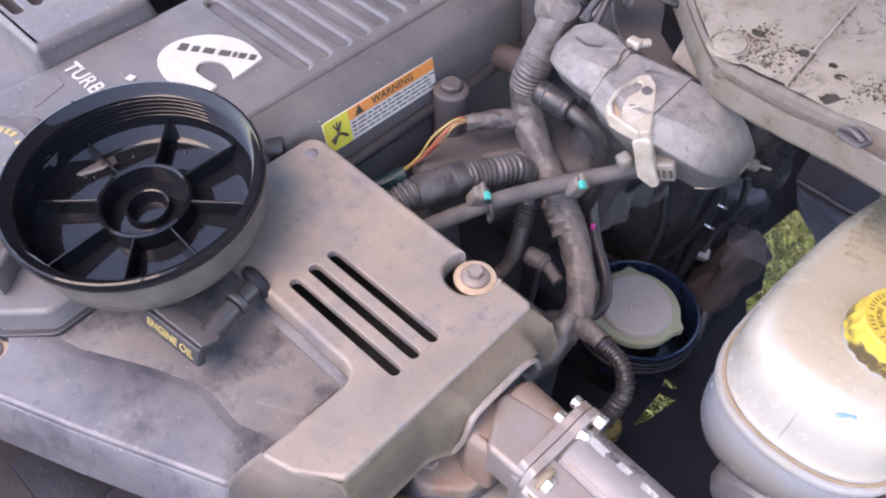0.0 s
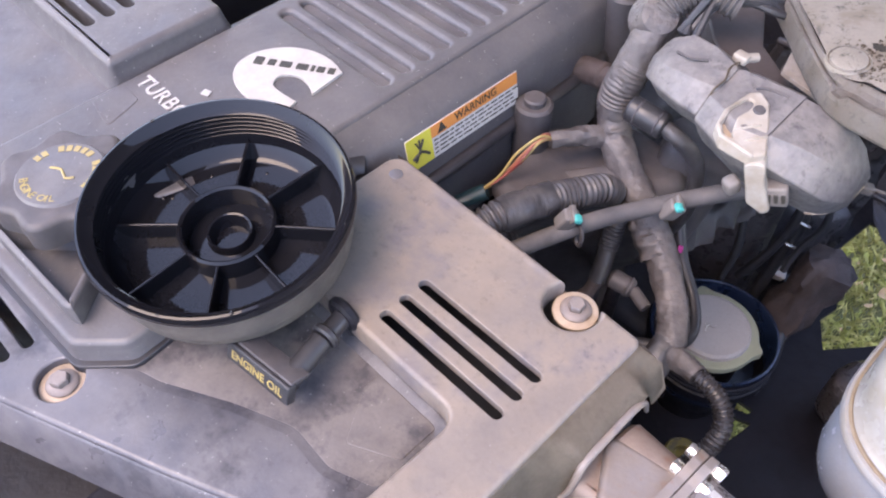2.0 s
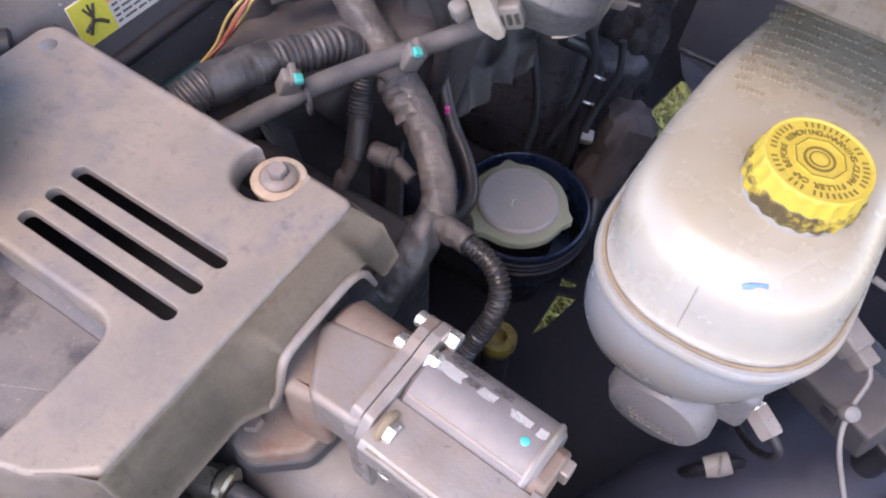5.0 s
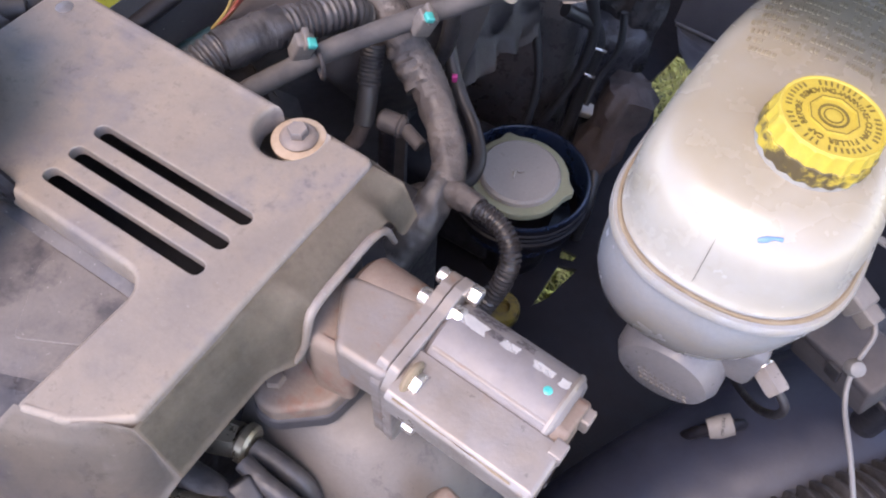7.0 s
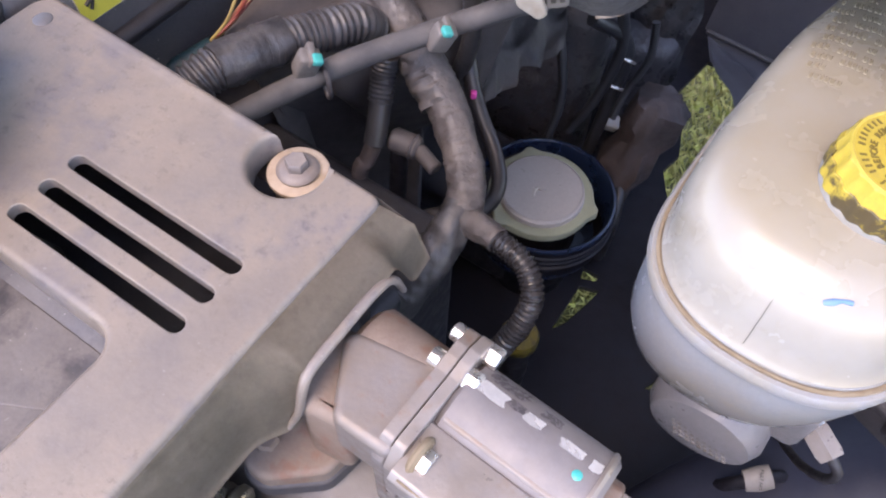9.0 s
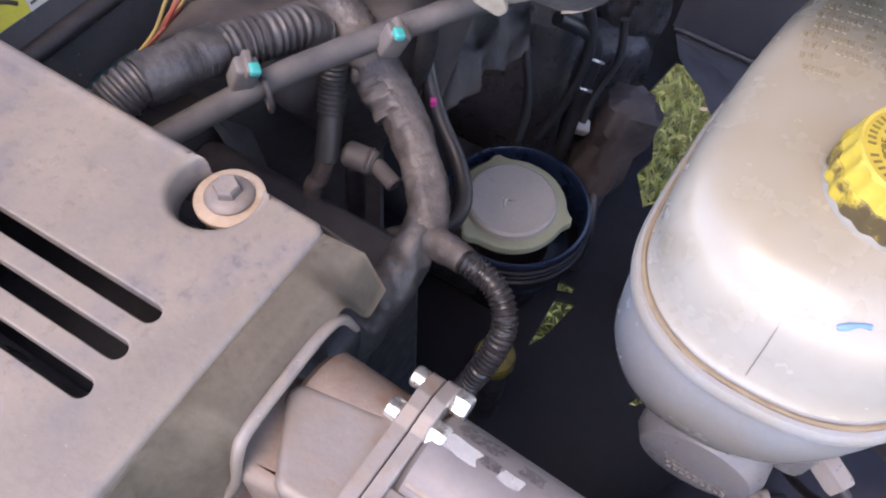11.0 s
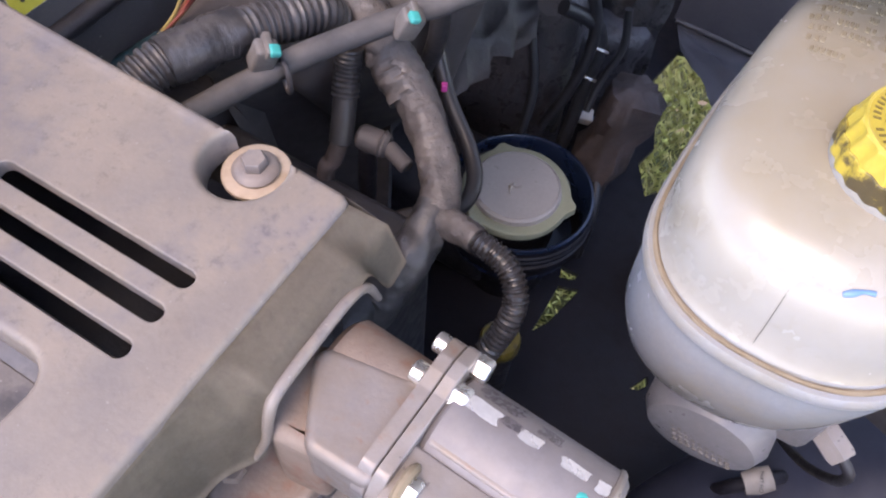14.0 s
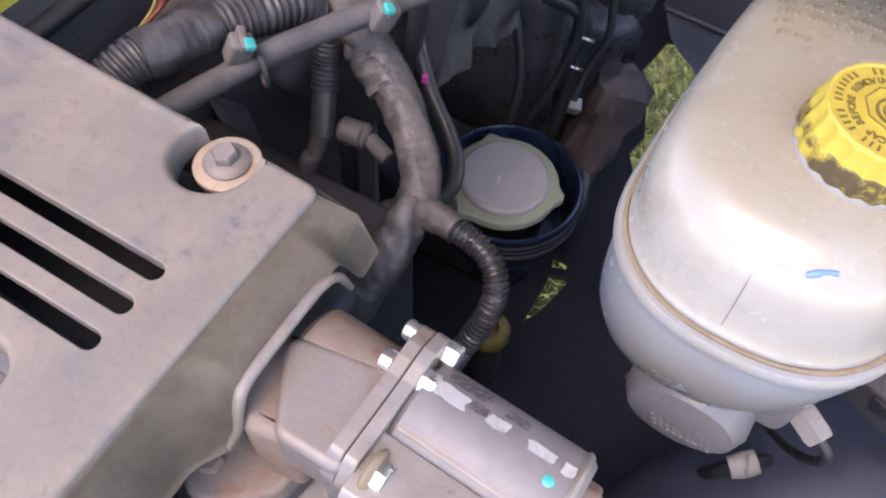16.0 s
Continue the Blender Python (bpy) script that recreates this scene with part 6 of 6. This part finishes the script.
part("lever_foot", plate(round_poly([(-0.0075, 0.022, 0.004), (-0.0068, -0.012, 0.003), (0.002, -0.022, 0.003), (0.007, -0.019, 0.003), (0.004, 0.006, 0.004), (0.0050, 0.022, 0.004)]), 0.004, -0.006, 0.0014, frame_m=fm), M_LEVER, cn, "off-white lever end")
ft = part("foot_socket", block((0.014, 0.016, 0.012), (0.010, -0.011, -0.006), 0.002, fm), M_CLIP, cn)
for k in range(3):
    part("slit", block((0.0026, 0.0070, 0.001), (0.006 + 0.0042 * k, -0.011, 0.0003), 0.0003, fm, 1), M_INK, ft)
part("side_tab", block((0.010, 0.010, 0.012), (0, 0, 0), 0.003, pose(-0.032, 0.1330, 0.004, 20, 0, -25)), M_CLIP, cn)
part("rim_dirt", hose([(0.0245, 0.207, -0.010), (0.0225, 0.190, -0.0165), (0.0155, 0.1765, -0.0195), (0.007, 0.170, -0.0205)], 0.0009, 6), M_WASHER, cn)
part("cable_tie", merged(block((0.010, 0.007, 0.006), (0, 0, 0), 0.001, pose(0.0255, 0.2135, -0.0160, 10, 20, 40)), hose([(0.028, 0.216, -0.0165), (0.038, 0.217, -0.0150)], 0.0012, 6)), M_CLIP, cn, "pale cable tie")
part("latch", merged(block((0.010, 0.008, 0.006), (-0.0745, 0.1900, 0.0470), 0.0015), rod((-0.074, 0.189, 0.047), (-0.068, 0.199, 0.046), 0.003)), M_LEVER, cn)
bundle = thing("wire_bundle", (-0.10, 0.23, 0.02), "loops of black wires above the connector", "wires")
rng = random.Random(6)
for k in range(9):
    j = [rng.uniform(-0.008, 0.008) for _ in range(9)]
    part("wire", hose([(-0.118 + j[0], 0.200 + j[1] * 0.3, 0.036), (-0.122 + j[2], 0.222 + j[3], 0.052 + j[4]), (-0.105 + j[5], 0.240 + j[6], 0.058 + j[7]), (-0.085 + j[8], 0.262 + j[0], 0.045), (-0.07, 0.30, 0.03)], 0.0028, 8), M_BLACK, bundle)

# ---- beige cowl panel ----
cowl = thing("cowl", (0.1, 0.3, 0.03), "dirty beige painted sheet-metal cowl panel with dark stains", "cowl")
edge = [(-0.135, 0.300, 0.052), (-0.090, 0.262, 0.051), (-0.056, 0.226, 0.0545), (-0.031, 0.201, 0.0555), (-0.0160, 0.1875, 0.057), (-0.0055, 0.1825, 0.0585), (0.0105, 0.177, 0.061), (0.043, 0.1655, 0.070), (0.072, 0.1515, 0.082), (0.107, 0.142, 0.089), (0.17, 0.127, 0.097), (0.30, 0.10, 0.105)]
line = smooth_line(edge, 0.003)


def cowl_side(i):
    t = (line[min(i + 1, len(line) - 1)] - line[max(i - 1, 0)]).normalized()
    return Vector((-t.y, t.x, 0)).normalized()


def trough(x):
    return float(np.interp(x, [-0.040, -0.022, -0.008, 0.03], [0.005, 0.006, 0.0155, 0.0185]))


def cowl_z(x, y):
    """Height of the panel: it climbs from the rim; one sheet laps over the next along a slanting line."""
    p = min(line, key=lambda v: (v.x - x) ** 2 + (v.y - y) ** 2)
    d = math.hypot(p.x - x, p.y - y)
    lap = 0.0022 if x < 0.030 - (y - 0.192) * 0.08 else 0.0
    return p.z + 0.0016 + 0.13 * min(d, 0.05) + 0.04 * max(0.0, d - 0.05) + lap + 0.0012 * noise.noise((x * 25, y * 25, 3))


bm = bmesh.new()
prev = None
for i, p in enumerate(line):
    out, w = cowl_side(i), trough(p.x)
    up = Vector((0, 0, 1))
    step = 0.0012 if -0.017 < p.x < -0.0085 else 0.0
    rows_ = [p + out * 0.008 - up * 0.019, p + out * 0.0015 - up * 0.0165, p + out * 0.0002 - up * 0.014, p - up * (0.003 + step), p + out * 0.0008 + up * (0.0005 - step * 2), p + out * 0.0022 + up * (0.0012 - step * 2.5), p + out * 0.0042 + up * (0.0008 - step * 2.5),
             p + out * (0.0042 + (w - 0.0042) * 0.25) - up * 0.0012, p + out * (0.0042 + (w - 0.0042) * 0.6) - up * 0.0008, p + out * (w - 0.0016) + up * 0.0016, p + out * w + up * 0.0042, p + out * (w + 0.0012) + up * 0.0046, p + out * (w + 0.0030) + up * 0.0028]
    ring = [bm.verts.new(v) for v in rows_]
    if prev:
        for a in range(len(ring) - 1):
            bm.faces.new((prev[a], prev[a + 1], ring[a + 1], ring[a]))
    prev = ring
bmesh.ops.solidify(bm, geom=bm.faces[:], thickness=0.001)
part("rim", roughen(bm, 0.0006, 55), M_COWLRIM, cowl, sharp=16)
bm = bmesh.new()
prev = None
for i, p in enumerate(line):
    out, w = cowl_side(i), trough(p.x)
    ring = []
    for k in range(40):
        v = p + out * (w + 0.0018 + 0.23 * (k / 39) ** 1.5)
        v.z = cowl_z(v.x, v.y)
        ring.append(bm.verts.new(v))
    if prev:
        for a in range(39):
            bm.faces.new((prev[a], prev[a + 1], ring[a + 1], ring[a]))
    prev = ring
part("panel", bm, M_COWL, cowl)
part("round_plug", lathe([(0, 0.0012), (0.0096, 0.0011), (0.0108, 0.0006), (0.0113, -0.0012), (0.0118, -0.0012), (0.0123, 0.0003), (0.0130, 0.0002), (0.0136, -0.003)], 44, pose(-0.0200, 0.2125, 0.0636, 5, -3, 0)), M_COWL, cowl, "round metal plug")
rng = random.Random(17)
lap_line = [(0.0305 - (y - 0.192) * 0.08, y) for y in (0.192, 0.205, 0.22, 0.24, 0.26, 0.285, 0.31)]
part("lap_edge", hose([(x - 0.0012, y, cowl_z(x - 0.002, y) - 0.0004) for x, y in lap_line], 0.0011, 8, 0.004), M_COWLRIM, cowl, "edge of the overlapping sheet")
# dark line drawn as the lap's shade so the step shows
part("lap_shade", hose([(x + 0.0004, y, cowl_z(x + 0.002, y) + 0.0001) for x, y in lap_line], 0.0006, 6, 0.004), M_GRIME_SHADE, cowl, "dark shade line drawn along the lap")
flakes = []
for k in range(420):
    cx, cy, sp = rng.choice(((-0.008, 0.213, 0.010), (-0.003, 0.219, 0.012), (-0.016, 0.228, 0.012), (0.016, 0.222, 0.016), (0.022, 0.230, 0.008), (-0.010, 0.240, 0.009), (0.075, 0.215, 0.016), (0.080, 0.20, 0.012), (0.01, 0.21, 0.012)))
    x, y, r = rng.gauss(cx, sp * 0.6), rng.gauss(cy, sp * 0.6), rng.uniform(0.0003, 0.0009) * (2 if rng.random() < 0.06 else 1)
    if math.hypot(x + 0.020, y - 0.2125) < 0.013:
        continue
    loop = [(x + r * rng.uniform(0.6, 1.5) * math.cos(a), y + r * rng.uniform(0.5, 1.2) * math.sin(a)) for a in [2 * math.pi * i / 6 for i in range(6)]]
    z = cowl_z(x, y)
    flakes.append(plate(loop, z + 0.0004, z - 0.0006, 0.0001))
fl = part("dirt_specks", merged(*flakes), M_GRIME_SHADE, cowl, "scattered black dirt specks")
fl["kind"] = "stuff"
solid("cowl_inner_panel", plate(round_poly([(-0.045, 0.222, 0.004), (-0.085, 0.25, 0.004), (-0.13, 0.33, 0.01), (-0.20, 0.33, 0.01), (-0.115, 0.232, 0.01), (-0.08, 0.205, 0.004)]), 0.020, -0.02, 0.002), M_BROWNPANEL, "plain brown-grey panel beside the connector", "panel")
part("spring_clip", merged(block((0.016, 0.011, 0.003), (0, 0, 0), 0.001, pose(0.0825, 0.1555, 0.0860, 10, -8, -22)), hose([(0.074, 0.157, 0.0865), (0.080, 0.153, 0.0915), (0.088, 0.151, 0.090)], 0.0016, 8), hose([(0.078, 0.160, 0.0875), (0.084, 0.157, 0.0915), (0.091, 0.154, 0.090)], 0.0012, 8)), M_GREYBOX, cowl, "small metal spring clip")
for k, (x, y, r) in enumerate(((0.0590, 0.1890, 0.0062), (0.0520, 0.2150, 0.0035), (0.0225, 0.2280, 0.0032), (-0.0120, 0.2360, 0.0034), (0.0420, 0.226, 0.0022))):
    loop = [(x + r * (1.2 * math.cos(a) + 0.5 * noise.noise((math.cos(a) * 3, math.sin(a) * 3, k))), y + r * (0.85 * math.sin(a) + 0.5 * noise.noise((math.cos(a) * 3, math.sin(a) * 3, k + 7)))) for a in [2 * math.pi * i / 36 for i in range(36)]]
    part("stain", plate(loop, 0.0008, -0.0008, 0.0003, frame_m=Matrix.Translation((0, 0, cowl_z(x, y))) @ Matrix.Translation((x, y, 0)) @ pose(0, 0, 0, 7, -2, 0) @ Matrix.Translation((-x, -y, 0))), M_INK, cowl, "black tar stain")
solid("cowl_bracket", plate(round_poly([(-0.054, 0.2105, 0.001), (-0.0245, 0.2035, 0.001), (-0.030, 0.218, 0.002), (-0.0613, 0.238, 0.001)]), 0.0015, -0.0015, 0.0005, frame_m=Matrix.Translation((0, 0, 0.035))), M_COWLRIM, "bent beige metal bracket beside the connector", "bracket")
# fender liner: a floor that dips towards the torn gap and a wall rising behind its crease
liner = thing("fender_liner", (0.15, 0.66, -0.44), "dusty grey-black rubber fender liner behind the reservoir", "liner")


def liner_sheet(x0, near, far):
    """A thin sheet between two edges, each a function of x giving y and z."""
    bm, prev = bmesh.new(), None
    for i in range(41):
        x = x0 + (0.42 - x0) * (i / 40) ** 1.4
        a, b = Vector((x, *near(x))), Vector((x, *far(x)))
        row = [bm.verts.new(a.lerp(b, k / 9) + Vector((0, 0, 0.008 * noise.noise((x * 18, k * 0.5, 3)) * math.sin(math.pi * k / 9)))) for k in range(10)]
        if prev:
            for k in range(9):
                bm.faces.new((prev[k], prev[k + 1], row[k + 1], row[k]))
        prev = row
    bmesh.ops.solidify(bm, geom=bm.faces[:], thickness=0.003)
    return bm


def liner_lip(x):
    y = float(np.interp(x, [-0.016, 0.0, 0.022, 0.042, 0.056, 0.10, 0.42], [0.664, 0.642, 0.628, 0.620, 0.605, 0.57, 0.46]))
    return y, -0.407 + 0.5 * (y - 0.668)


part("floor_sheet", liner_sheet(-0.016, liner_lip, lambda x: (0.668, -0.407)), M_LINER, liner)
part("wall_sheet", liner_sheet(-0.024, lambda x: (0.671, -0.405), lambda x: (0.80, -0.03)), M_LINER, liner)
# bead added for the bright streak where the fold catches light
part("crease", hose([(-0.020, 0.668, -0.405), (0.02, 0.666, -0.404), (0.06, 0.664, -0.404), (0.20, 0.66, -0.404)], 0.0028, 10, 0.006), M_TAPE, liner, "bead for the light caught on the fold")
